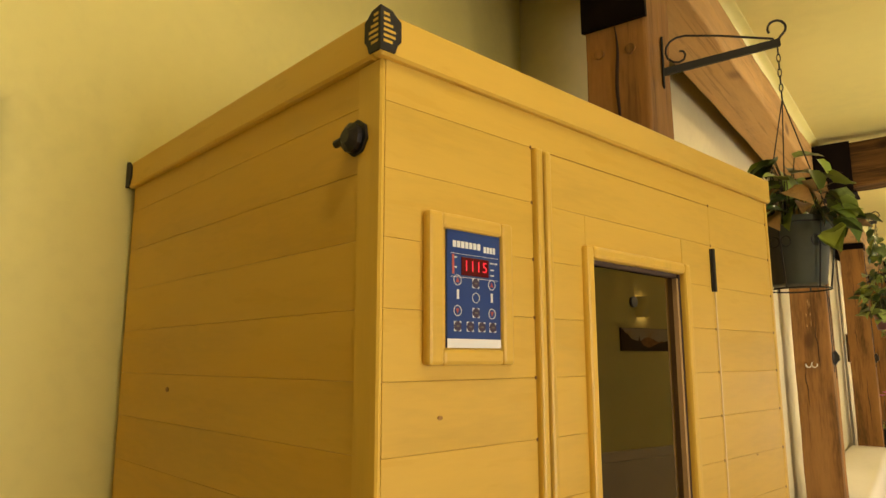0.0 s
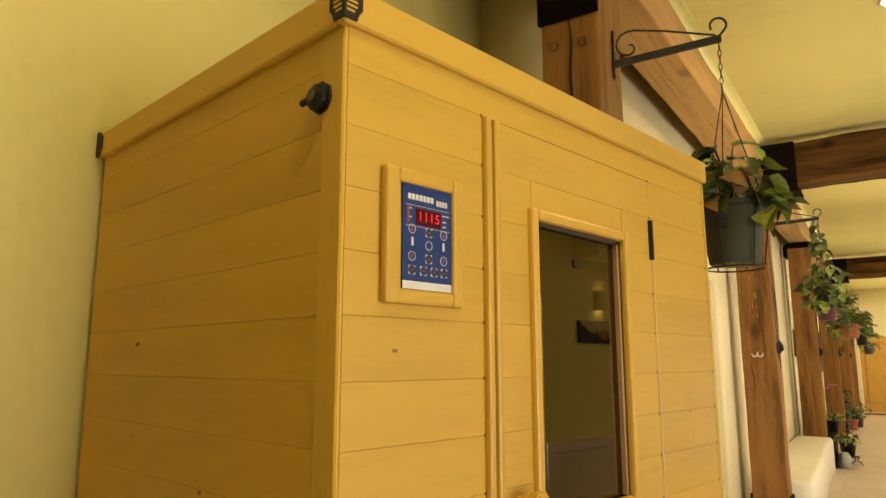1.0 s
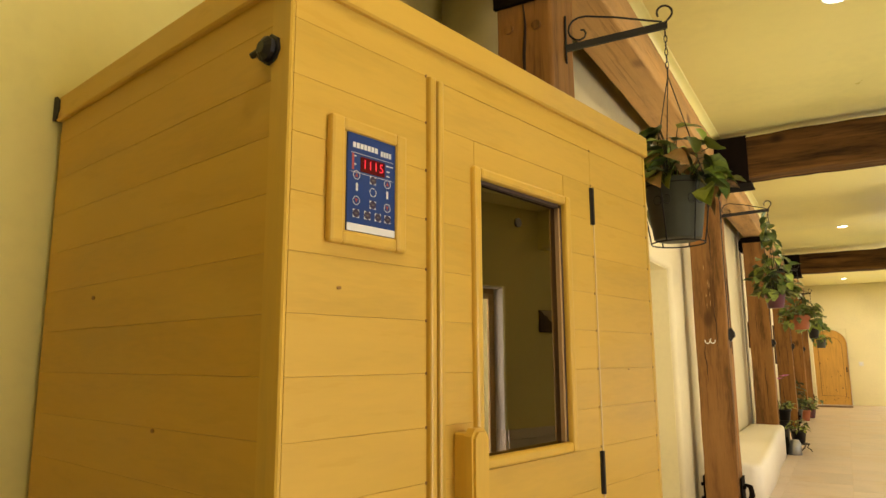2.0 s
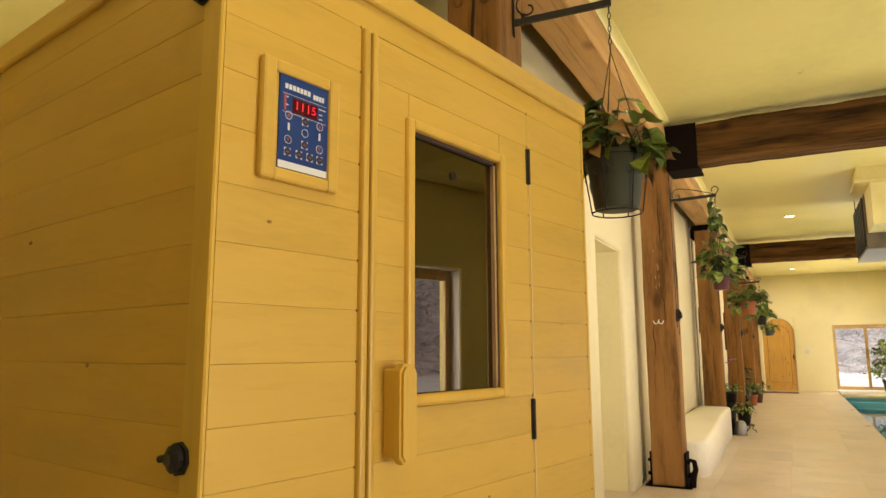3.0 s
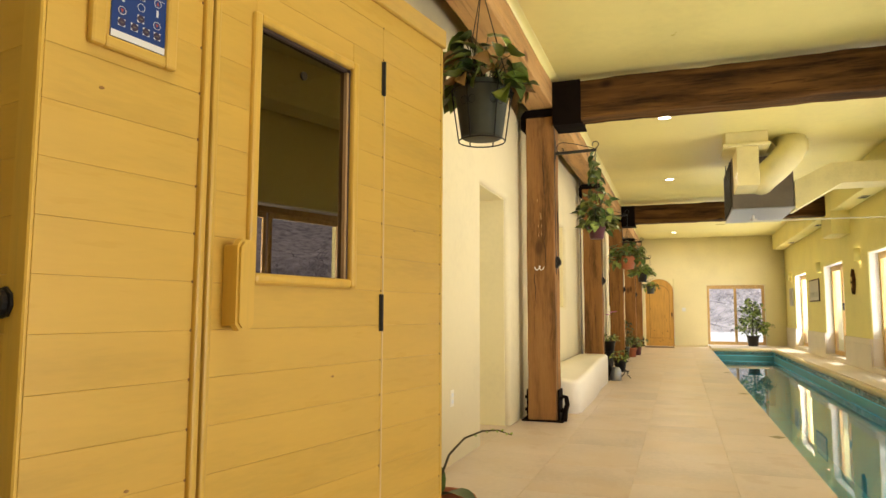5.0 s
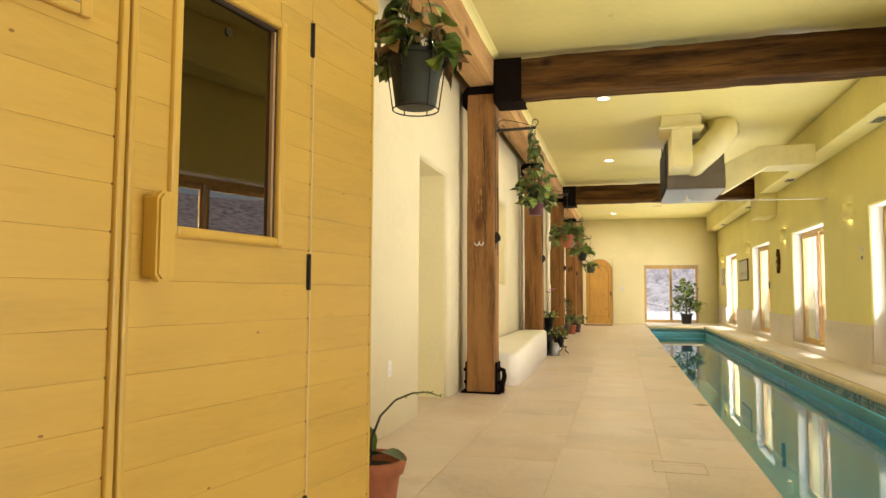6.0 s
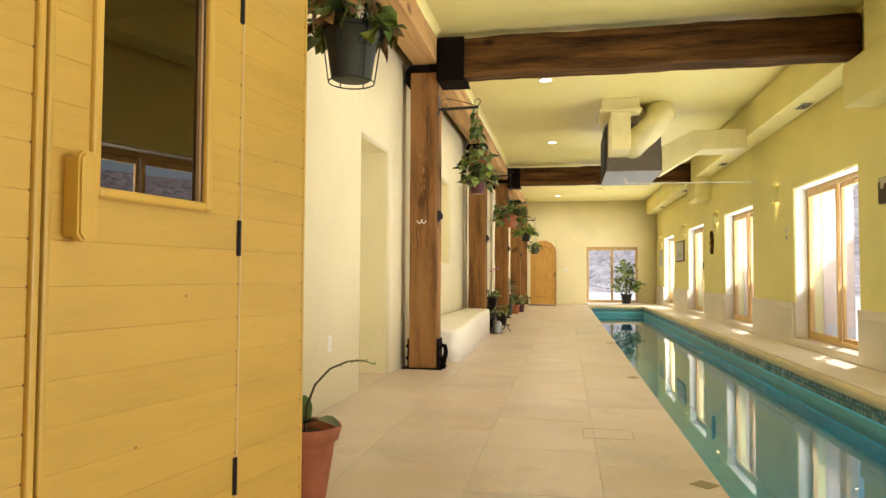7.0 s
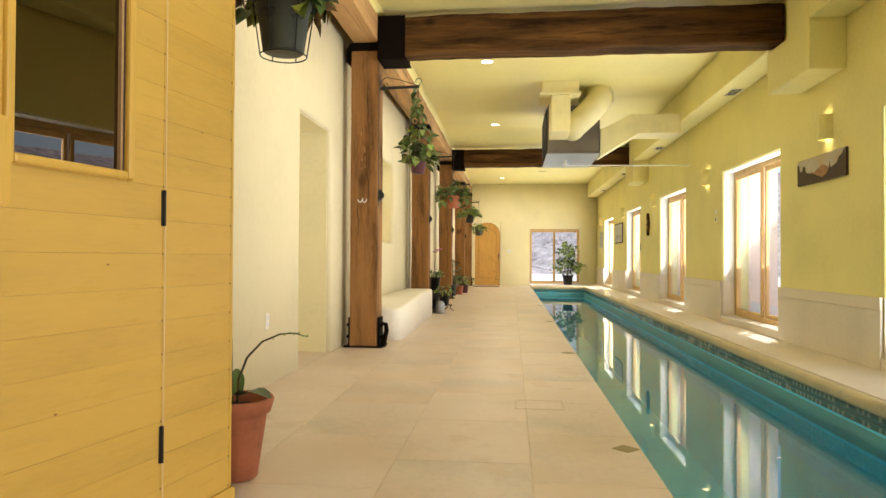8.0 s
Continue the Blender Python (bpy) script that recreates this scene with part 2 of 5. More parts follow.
M_TINTED = sheet("bronze tinted glass", (0.07, 0.055, 0.04), ior=2.2, gloss=(1.0, 0.86, 0.78))
M_WATER = sheet("pool water", (0.84, 0.98, 1.0), ior=1.47, bump=0.02, bump_scale=1.6)


# ---- mesh helpers ----
def part(name, bm, material, parent=None, label="", smooth=False):
    me = bpy.data.meshes.new(name)
    bm.normal_update()
    bm.to_mesh(me)
    bm.free()
    for p in me.polygons:
        p.use_smooth = smooth
    for k in (material if isinstance(material, (list, tuple)) else [material]):
        me.materials.append(k)
    ob = new(name, me)
    ob.parent = parent
    if label:
        tagged(ob, label)
    return ob


def share(name, me, parent, m):
    ob = new(name, me)
    ob.parent = parent
    ob.matrix_basis = m
    return ob


def thing(name, m, label, category, group="", kind=""):
    ob = new(name)
    ob.empty_display_size = 0.1
    ob.matrix_basis = m
    return tagged(ob, label, category, group, kind)


def box(bm, x0, x1, y0, y1, z0, z1, bev=0.0, seg=1):
    v = [bm.verts.new(p) for p in ((x0, y0, z0), (x1, y0, z0), (x1, y1, z0), (x0, y1, z0), (x0, y0, z1), (x1, y0, z1), (x1, y1, z1), (x0, y1, z1))]
    f = [bm.faces.new([v[i] for i in q]) for q in ((3, 2, 1, 0), (4, 5, 6, 7), (0, 1, 5, 4), (1, 2, 6, 5), (2, 3, 7, 6), (3, 0, 4, 7))]
    if bev:
        bmesh.ops.bevel(bm, geom=list({e for q in f for e in q.edges}), offset=bev, segments=seg, affect="EDGES", profile=0.5)
    return bm


def bx(x0, x1, y0, y1, z0, z1, bev=0.0, seg=1):
    return box(bmesh.new(), x0, x1, y0, y1, z0, z1, bev, seg)


def tube(bm, pts, r, n=8):
    pts = [Vector(p) for p in pts]
    rs = r if isinstance(r, (list, tuple)) else [r] * len(pts)
    rings, side = [], None
    for i, p in enumerate(pts):
        d = (pts[min(i + 1, len(pts) - 1)] - pts[max(i - 1, 0)]).normalized()
        if side is None:
            side = d.cross(Vector((0, 0, 1)) if abs(d.z) < 0.9 else Vector((1, 0, 0))).normalized()
        side = (side - d * side.dot(d)).normalized()
        up = d.cross(side)
        rings.append([bm.verts.new(p + (side * math.cos(a) + up * math.sin(a)) * rs[i]) for a in (2 * math.pi * k / n for k in range(n))])
    for a, b in zip(rings, rings[1:]):
        for k in range(n):
            bm.faces.new((a[k], a[(k + 1) % n], b[(k + 1) % n], b[k]))
    bm.faces.new(rings[0][::-1])
    bm.faces.new(rings[-1])
    return bm


def lathe(bm, profile, n=28, c=(0, 0, 0)):
    rings = []
    for r, z in profile:
        rings.append([bm.verts.new((c[0] + r * math.cos(2 * math.pi * k / n), c[1] + r * math.sin(2 * math.pi * k / n), c[2] + z)) for k in range(n)])
    for a, b in zip(rings, rings[1:]):
        for k in range(n):
            bm.faces.new((a[k], a[(k + 1) % n], b[(k + 1) % n], b[k]))
    bm.faces.new(rings[0][::-1])
    bm.faces.new(rings[-1])
    return bm


def ring(bm, c, r, t, n=28):
    tube(bm, [(c[0] + r * math.cos(a), c[1] + r * math.sin(a), c[2]) for a in (2 * math.pi * k / n for k in range(n + 1))], t, 6)
    return bm


def slab(bm, outline, lo, hi, axis="y"):
    """A flat outline of (a, b) pairs pushed from lo to hi along an axis."""
    put = {"y": lambda a, b, d: (a, d, b), "x": lambda a, b, d: (d, a, b), "z": lambda a, b, d: (a, b, d)}[axis]
    p = [bm.verts.new(put(a, b, lo)) for a, b in outline]
    q = [bm.verts.new(put(a, b, hi)) for a, b in outline]
    bm.faces.new(p)
    bm.faces.new(q[::-1])
    k = len(p)
    for i in range(k):
        bm.faces.new((p[i], q[i], q[(i + 1) % k], p[(i + 1) % k]))
    bmesh.ops.recalc_face_normals(bm, faces=bm.faces)
    return bm


def hewn(bm, x0, x1, y0, y1, z0, z1, axis, cuts=24, rough=0.006, bev=0.012, seed=0):
    """A sawn timber with uneven faces and worn arrises."""
    t = bmesh.new()
    box(t, x0, x1, y0, y1, z0, z1, bev, 2)
    long = [e for e in t.edges if abs((e.verts[0].co - e.verts[1].co)[axis]) > 0.5 * ((x1 - x0), (y1 - y0), (z1 - z0))[axis]]
    bmesh.ops.subdivide_edges(t, edges=long, cuts=cuts, use_grid_fill=True)
    for v in t.verts:
        s = Vector(v.co)
        s[axis] *= 0.35
        n = noise.noise_vector(s * 5 + Vector((seed, seed * 2, 0))) + 0.6 * noise.noise_vector(s * 17 + Vector((0, seed, seed)))
        n[axis] = 0
        v.co += n * rough
    me = bpy.data.meshes.new("t")
    t.to_mesh(me)
    t.free()
    bm.from_mesh(me)
    bpy.data.meshes.remove(me)
    return bm


def wall_mesh(axis, face, back, u0, u1, z0, z1, openings, bev=0.03):
    """A thick wall with openings (u0, u1, z0, z1) cut right through; plaster-rounded reveals on its room side."""
    bm = bmesh.new()
    us = sorted({u0, u1, *[o[0] for o in openings], *[o[1] for o in openings]})
    zs = sorted({z0, z1, *[o[2] for o in openings], *[o[3] for o in openings]})
    nu, nz = len(us) - 1, len(zs) - 1

    def solid(i, j):
        if not (0 <= i < nu and 0 <= j < nz):
            return False
        u, z = (us[i] + us[i + 1]) / 2, (zs[j] + zs[j + 1]) / 2
        return not any(o[0] < u < o[1] and o[2] < z < o[3] for o in openings)

    cache = {}

    def vert(i, j, d):
        if (i, j, d) not in cache:
            cache[i, j, d] = bm.verts.new((d, us[i], zs[j]) if axis == "x" else (us[i], d, zs[j]))
        return cache[i, j, d]

    for i in range(nu):
        for j in range(nz):
            if not solid(i, j):
                continue
            for d in (face, back):
                bm.faces.new([vert(i, j, d), vert(i + 1, j, d), vert(i + 1, j + 1, d), vert(i, j + 1, d)])
            for a, b, e in (((i, j), (i + 1, j), (i, j - 1)), ((i, j + 1), (i + 1, j + 1), (i, j + 1)), ((i, j), (i, j + 1), (i - 1, j)), ((i + 1, j), (i + 1, j + 1), (i + 1, j))):
                if not solid(*e):
                    bm.faces.new([vert(*a, face), vert(*b, face), vert(*b, back), vert(*a, back)])
    bmesh.ops.recalc_face_normals(bm, faces=bm.faces)
    k = 0 if axis == "x" else 1
    edges = []
    for e in bm.edges:
        if all(abs(v.co[k] - face) < 1e-5 for v in e.verts) and len(e.link_faces) == 2 and e.calc_face_angle(0) > 1:
            m = (e.verts[0].co + e.verts[1].co) / 2
            u = m[1 - k]
            if u0 + 0.01 < u < u1 - 0.01 and z0 + 0.01 < m.z < z1 - 0.01:
                edges.append(e)
    if bev and edges:
        bmesh.ops.bevel(bm, geom=edges, offset=bev, segments=3, affect="EDGES", profile=0.5)
    return bm


def leaf_mesh(name, length, width, material, curl=0.25, shape=(0.0, 0.75, 1.0, 0.8, 0.42, 0.0)):
    """One leaf lying along +x from its stalk, folded on its midrib and drooping."""
    bm = bmesh.new()
    rows = []
    k = len(shape) - 1
    for i, s in enumerate(shape):
        x = length * i / k
        z = -curl * length * (i / k) ** 2
        w = width / 2 * s
        rows.append([bm.verts.new((x - 0.12 * length * (s > 0.7 and i < 2), w, z + w * 0.35)), bm.verts.new((x, 0, z)), bm.verts.new((x - 0.12 * length * (s > 0.7 and i < 2), -w, z + w * 0.35))])
    for a, b in zip(rows, rows[1:]):
        bm.faces.new((a[0], a[1], b[1], b[0]))
        bm.faces.new((a[1], a[2], b[2], b[1]))
    bmesh.ops.remove_doubles(bm, verts=bm.verts, dist=1e-5)
    me = bpy.data.meshes.new(name)
    bm.to_mesh(me)
    bm.free()
    for p in me.polygons:
        p.use_smooth = True
    me.materials.append(material)
    return me


def leaf_pose(p, yaw, pitch, roll=0, s=1.0):
    return Matrix.Translation(p) @ Euler((roll, pitch, yaw)).to_matrix().to_4x4() @ Matrix.Scale(s, 4)


def foliage(bm, leaf, poses):
    for m in poses:
        k = len(bm.verts)
        bm.from_mesh(leaf)
        bm.verts.ensure_lookup_table()
        for v in bm.verts[k:]:
            v.co = m @ v.co
    return bm


# ---- the large structure ----
RX, FY, CZ, NY = 3.70, 22.4, 3.41, -6.0      # right wall, far wall, ceiling, near end
LX, AX = -0.82, -1.325                        # pier wall, recessed wall behind the sauna
PX0, PX1, PY1, WZ, LZ = 1.52, 3.06, 20.3, -0.20, 0.07   # pool, water level, raised ledge
BAYS = [(-4.35, -2.42), (-0.47, 1.47), (3.34, 5.27), (7.23, 9.17), (11.07, 13.0), (14.86, 16.76), (18.9, 20.73)]
POSTS = [2.5, 6.63, 10.76, 14.9, 19.03]


def structure(name, bm, material, label, category, smooth=False):
    return tagged(part(name, bm, material, smooth=smooth), label, category, kind="structure")


# floor: a slab beside the pool, under the tiles
floor_bm = bx(-2.6, PX0 - 0.004, NY, FY, -0.3, -0.003)
floor = structure("floor", floor_bm, M_GROUT, "beige stone tiled pool deck with fine joints", "floor")
ledge_bm = bx(PX1 + 0.062, RX + 0.35, NY, FY, -0.045, LZ, 0.004, 2)
box(ledge_bm, PX0 - 0.02, PX1 + 0.060, PY1 + 0.062, FY, -0.045, LZ, 0.004, 2)
ledge = structure("pool_ledge", ledge_bm, M_STONE, "raised cream limestone ledge round the pool", "ledge")

# pale coping; the shade on its nose is put into a darker colour
coping_bm = bx(PX1 - 0.035, PX1 + 0.061, NY, PY1 + 0.061, -0.016, LZ + 0.001, 0.034, 5)
box(coping_bm, PX0 - 0.02, PX1 - 0.037, PY1 - 0.035, PY1 + 0.061, -0.016, LZ + 0.001, 0.034, 5)
structure("pool_coping", coping_bm, M_COPING, "rounded limestone coping along the pool, shade put into its colour", "coping")

pool_bm = bmesh.new()
box(pool_bm, PX0 - 0.004, PX0 + 0.0, NY, PY1, -1.45, -0.04)
box(pool_bm, PX1, PX1 + 0.2, NY, PY1, -1.45, -0.017)
box(pool_bm, PX0, PX1, PY1, PY1 + 0.2, -1.45, -0.017)
box(pool_bm, PX0 - 0.1, PX1 + 0.2, NY, PY1 + 0.2, -1.6, -1.454)
pool = structure("pool_basin", pool_bm, M_POOL, "teal plastered lap pool basin", "pool")
band_bm = bmesh.new()
box(band_bm, PX1 - 0.004, PX1 - 0.0004, NY, PY1 - 0.005, -0.26, -0.131)
box(band_bm, PX0, PX1 - 0.005, PY1 - 0.004, PY1 - 0.0004, -0.26, -0.131)
structure("waterline_band", band_bm, M_BAND, "dark teal band above the waterline", "pool trim")
water_bm = bmesh.new()
water_bm.faces.new([water_bm.verts.new(p) for p in ((PX0, NY, WZ), (PX1, NY, WZ), (PX1, PY1, WZ), (PX0, PY1, WZ))])
water = structure("water", water_bm, M_WATER, "still clear teal water of the lap pool", "water")

DOORWAY = (5.21, 6.14, -0.02, 2.12)
NICHE = (8.35, 9.53, 1.12, 2.26)
structure("wall_left", wall_mesh("x", LX, AX - 0.08, 3.0, FY, -0.02, CZ, [DOORWAY, NICHE], 0.045), M_CREAM, "thick cream plastered wall with a doorway and a niche", "wall", True)
structure("niche_back", bx(AX - 0.07, LX - 0.22, NICHE[0] - 0.02, NICHE[1] + 0.02, NICHE[2] - 0.02, NICHE[3] + 0.02), M_CREAM, "plain plastered back of a wall niche", "wall")
structure("wall_recess", wall_mesh("x", AX, AX - 0.35, NY, 3.0, -0.02, CZ, [(-0.3, 0.67, -0.02, 2.1)], 0.05), M_PLASTER, "yellow plastered wall behind the sauna", "wall", True)
structure("doorway_back", bx(AX - 0.16, AX - 0.084, DOORWAY[0] - 0.1, DOORWAY[1] + 0.1, -0.02, 2.4), M_CREAM, "plain cream plastered back of the doorway recess", "wall")
for name, (a, b, z0, z1), back in (("doorway_lining", DOORWAY, AX - 0.07), ("niche_lining", NICHE, LX - 0.218)):
    lin = bx(back, LX - 0.045, b - 0.006, b + 0.004, max(z0, 0.0), z1 - 0.001, 0.001)
    box(lin, back, LX - 0.045, a + 0.001, b - 0.007, z1 - 0.006, z1 + 0.004, 0.001)
    structure(name, lin, M_PALE, "deeper yellow plaster lining of the opening", "wall")
structure("passage_wall", bx(-2.7, -2.6, NY, FY, -0.3, CZ), M_PLASTER, "plain yellow plastered wall of the side passage", "wall")
structure("wall_right", wall_mesh("x", RX, RX + 0.34, NY, FY, LZ - 0.09, CZ, [(a, b, LZ - 0.05, 2.075) for a, b in BAYS], 0.02), M_PLASTER, "yellow plastered wall with a row of deep window openings", "wall", True)
DOOR = (-0.357, 0.50, 0.0, 2.12)
FWIN = (1.48, 3.127, LZ, 1.91)
structure("wall_far", wall_mesh("y", FY, FY + 0.3, -2.6, RX + 0.34, -0.02, CZ, [(DOOR[0], DOOR[1], -0.02, DOOR[3]), (FWIN[0], FWIN[1], LZ - 0.05, FWIN[3])], 0.02), M_PALE, "yellow plastered end wall", "wall", True)
structure("wall_near", bx(-2.6, RX + 0.34, NY - 0.2, NY, -0.3, CZ), M_PLASTER, "plain yellow plastered near end wall", "wall")
structure("ceiling", bx(-2.7, RX + 0.34, NY - 0.2, FY + 0.3, CZ, CZ + 0.15), M_CEIL, "smooth yellow plastered ceiling", "ceiling")

# arch spandrels over the far door
arch_w, arch_r = (DOOR[1] - DOOR[0]) / 2, 0.40
arch_c = (DOOR[0] + DOOR[1]) / 2
ARC = [(arch_c + arch_w * math.cos(a), DOOR[3] - arch_r + arch_r * math.sin(a)) for a in (math.pi * k / 24 for k in range(25))]
span_bm = bmesh.new()
for k in range(24):
    slab(span_bm, [ARC[k], (ARC[k][0], DOOR[3]), (ARC[k + 1][0], DOOR[3]), ARC[k + 1]], FY + 0.004, FY + 0.29)
structure("arch_spandrel", span_bm, M_PALE, "yellow plaster rounding over the arched door", "wall")

# wainscot slabs between the windows
edges = [NY] + [v for b in BAYS for v in b] + [FY]
for a, b in zip(edges[0::2], edges[1::2]):
    structure("wainscot", bx(RX - 0.022, RX + 0.003, a + 0.002, b - 0.002, LZ, 0.522, 0.003), M_STONE, "pale limestone wainscot slab below the wall plaster", "wainscot")
    structure("wainscot_cap", bx(RX - 0.025, RX + 0.003, a + 0.002, b - 0.002, 0.524, 0.62, 0.003), M_STONE, "narrow limestone course capping the wainscot", "wainscot")

# stone sills under the windows
SILL = 0.09
for a, b in BAYS:
    structure("window_sill", bx(RX - 0.021, RX + 0.33, a - 0.001, b + 0.001, LZ, LZ + SILL, 0.008, 2), M_STONE, "pale limestone sill under the window", "sill")

# the thick outer wall beyond the panes: stucco piers, lintel and sills
for a, b in ((6.3, 7.232), (9.168, 11.072), (12.998, 14.862), (16.758, 18.902), (20.728, 22.65)):
    structure("outer_pier", bx(RX + 0.342, RX + 0.72, a, b, -0.06, 2.398, 0.02, 2), M_STUCCO, "pinkish white stuccoed pier of the outer wall", "wall")
structure("outer_lintel", bx(RX + 0.342, RX + 0.72, 6.3, 22.65, 2.40, 2.8, 0.02, 2), M_STUCCO, "pinkish white stuccoed lintel over the windows", "wall")
for a, b in BAYS[3:]:
    structure("outer_sill", bx(RX + 0.342, RX + 0.75, a + 0.004, b - 0.004, -0.06, LZ + SILL - 0.01, 0.01, 2), M_STUCCO, "pale outer window sill", "sill")

# soffit duct along the wall, dropping under each cross beam
SX, SZ = 3.39, 2.95
soffit_bm = bmesh.new()
for a, b in ((NY, 5.80), (6.722, 14.05), (14.972, FY)):
    box(soffit_bm, SX, RX, a, b, SZ, CZ, 0.012, 2)
structure("soffit", soffit_bm, M_PLASTER, "yellow plastered ceiling soffit along the wall", "soffit")
bulk_bm = bmesh.new()
for a in (5.802, 14.052):
    box(bulk_bm, SX, RX, a, a + 0.918, 2.52, 2.925, 0.012, 2)
    box(bulk_bm, SX, RX, a, a + 0.44, 2.915, CZ - 0.002, 0.004)
    box(bulk_bm, SX + 0.085, RX, a + 0.43, a + 0.918, 2.915, CZ - 0.002, 0.004)
structure("bulkhead", bulk_bm, M_PLASTER, "yellow plastered bulkhead below the beam end", "soffit")

# plaster rounding down from the ceiling to the timber along the posts
cove_bm = bmesh.new()
slab(cove_bm, [(-0.84, 3.335), (-0.475, 3.335)] + [(-0.475 + 0.075 * (1 - math.cos(a)), 3.34 + 0.071 * math.sin(a)) for a in (math.pi / 2 * k / 6 for k in range(7))] + [(-0.84, 3.411)], 2.37, FY - 0.002, "y")
structure("ceiling_cove", cove_bm, M_CEIL, "rounded plaster cove between ceiling and timber", "ceiling", True)

# plaster bench built against the wall
bench_bm = bmesh.new()
plan = [(LX, 7.1), (-0.42, 7.1), (-0.34, 7.13), (-0.31, 7.22), (-0.31, 7.65), (-0.31, 8.2), (-0.33, 8.9), (-0.36, 9.5), (-0.36, 10.4), (-0.37, 10.58), (-0.42, 10.64), (LX, 10.64)]
slab(bench_bm, plan, 0.0, 0.40, "z")
top_edges = [e for e in bench_bm.edges if all(v.co.z > 0.39 for v in e.verts)]
bmesh.ops.bevel(bench_bm, geom=top_edges, offset=0.05, segments=4, affect="EDGES", profile=0.5)
for v in bench_bm.verts:
    if v.co.z > 0.2:
        v.co.z += 0.012 - 0.062 * max(0.0, min(1.0, (8.7 - v.co.y) / 1.4)) * max(0.0, min(1.0, (v.co.x + 0.80) / 0.35))
structure("plaster_bench", bench_bm, M_BENCH, "built-in white plaster bench with rounded edges", "bench", True)

# ground outdoors, open round the building, and a brushy slope
ground_bm = bmesh.new()
B = (-3.0, RX + 0.3, NY - 0.2, FY + 0.25)
for x0, x1, y0, y1 in ((-900, B[0], -900, 900), (B[1], 900, -900, 900), (B[0], B[1], -900, B[2]), (B[0], B[1], B[3], 900)):
    ground_bm.faces.new([ground_bm.verts.new(p) for p in ((x0, y0, -0.03), (x1, y0, -0.03), (x1, y1, -0.03), (x0, y1, -0.03))])
bmesh.ops.remove_doubles(ground_bm, verts=ground_bm.verts, dist=1e-4)
structure("ground", ground_bm, M_SNOW, "bright open ground with snow and gravel", "ground")
hill_bm = bmesh.new()
NS = 84
grid = {}
for i in range(NS + 1):
    for j in range(17):
        a = math.pi * (-0.75 + 1.45 * i / NS)
        r = 19 + 6 * j
        h = -0.3 + 0.26 * (r - 19) * (0.7 + 0.5 * noise.noise(Vector((a * 3, r * 0.05, 0)))) + 0.8 * noise.noise(Vector((a * 14, r * 0.2, 3))) * min(1, j)
        grid[i, j] = hill_bm.verts.new((4 + r * math.cos(a), 14 + 1.3 * r * math.sin(a), h))
for i in range(NS):
    for j in range(16):
        hill_bm.faces.new((grid[i, j], grid[i, j + 1], grid[i + 1, j + 1], grid[i + 1, j]))
structure("backdrop", hill_bm, M_HILL, "brushy hillside rising beyond the windows", "hillside", True)
rnd = random.Random(4)
brush_bm = bmesh.new()
for k in range(420):
    a, r = math.pi * rnd.uniform(-0.62, 0.66), rnd.uniform(18, 44)
    c = Vector((4 + r * math.cos(a), 14 + 1.3 * r * math.sin(a), max(-0.03, 0.2 * (r - 19))))
    size = rnd.uniform(0.7, 1.7)
    for q in range(150):
        p = c + Vector((rnd.gauss(0, 0.5), rnd.gauss(0, 0.5), abs(rnd.gauss(0.5, 0.45)))) * size
        d = Vector((rnd.uniform(-1, 1), rnd.uniform(-1, 1), rnd.uniform(-0.2, 1))) * 0.24 * size
        e = Vector((rnd.uniform(-1, 1), rnd.uniform(-1, 1), rnd.uniform(-1, 1))) * 0.05 * size
        brush_bm.faces.new([brush_bm.verts.new(v) for v in (p, p + d, p + e)])
brush = tagged(part("brush", brush_bm, M_BRUSH), "bare grey brush on the slope outdoors", "shrubs", kind="stuff")


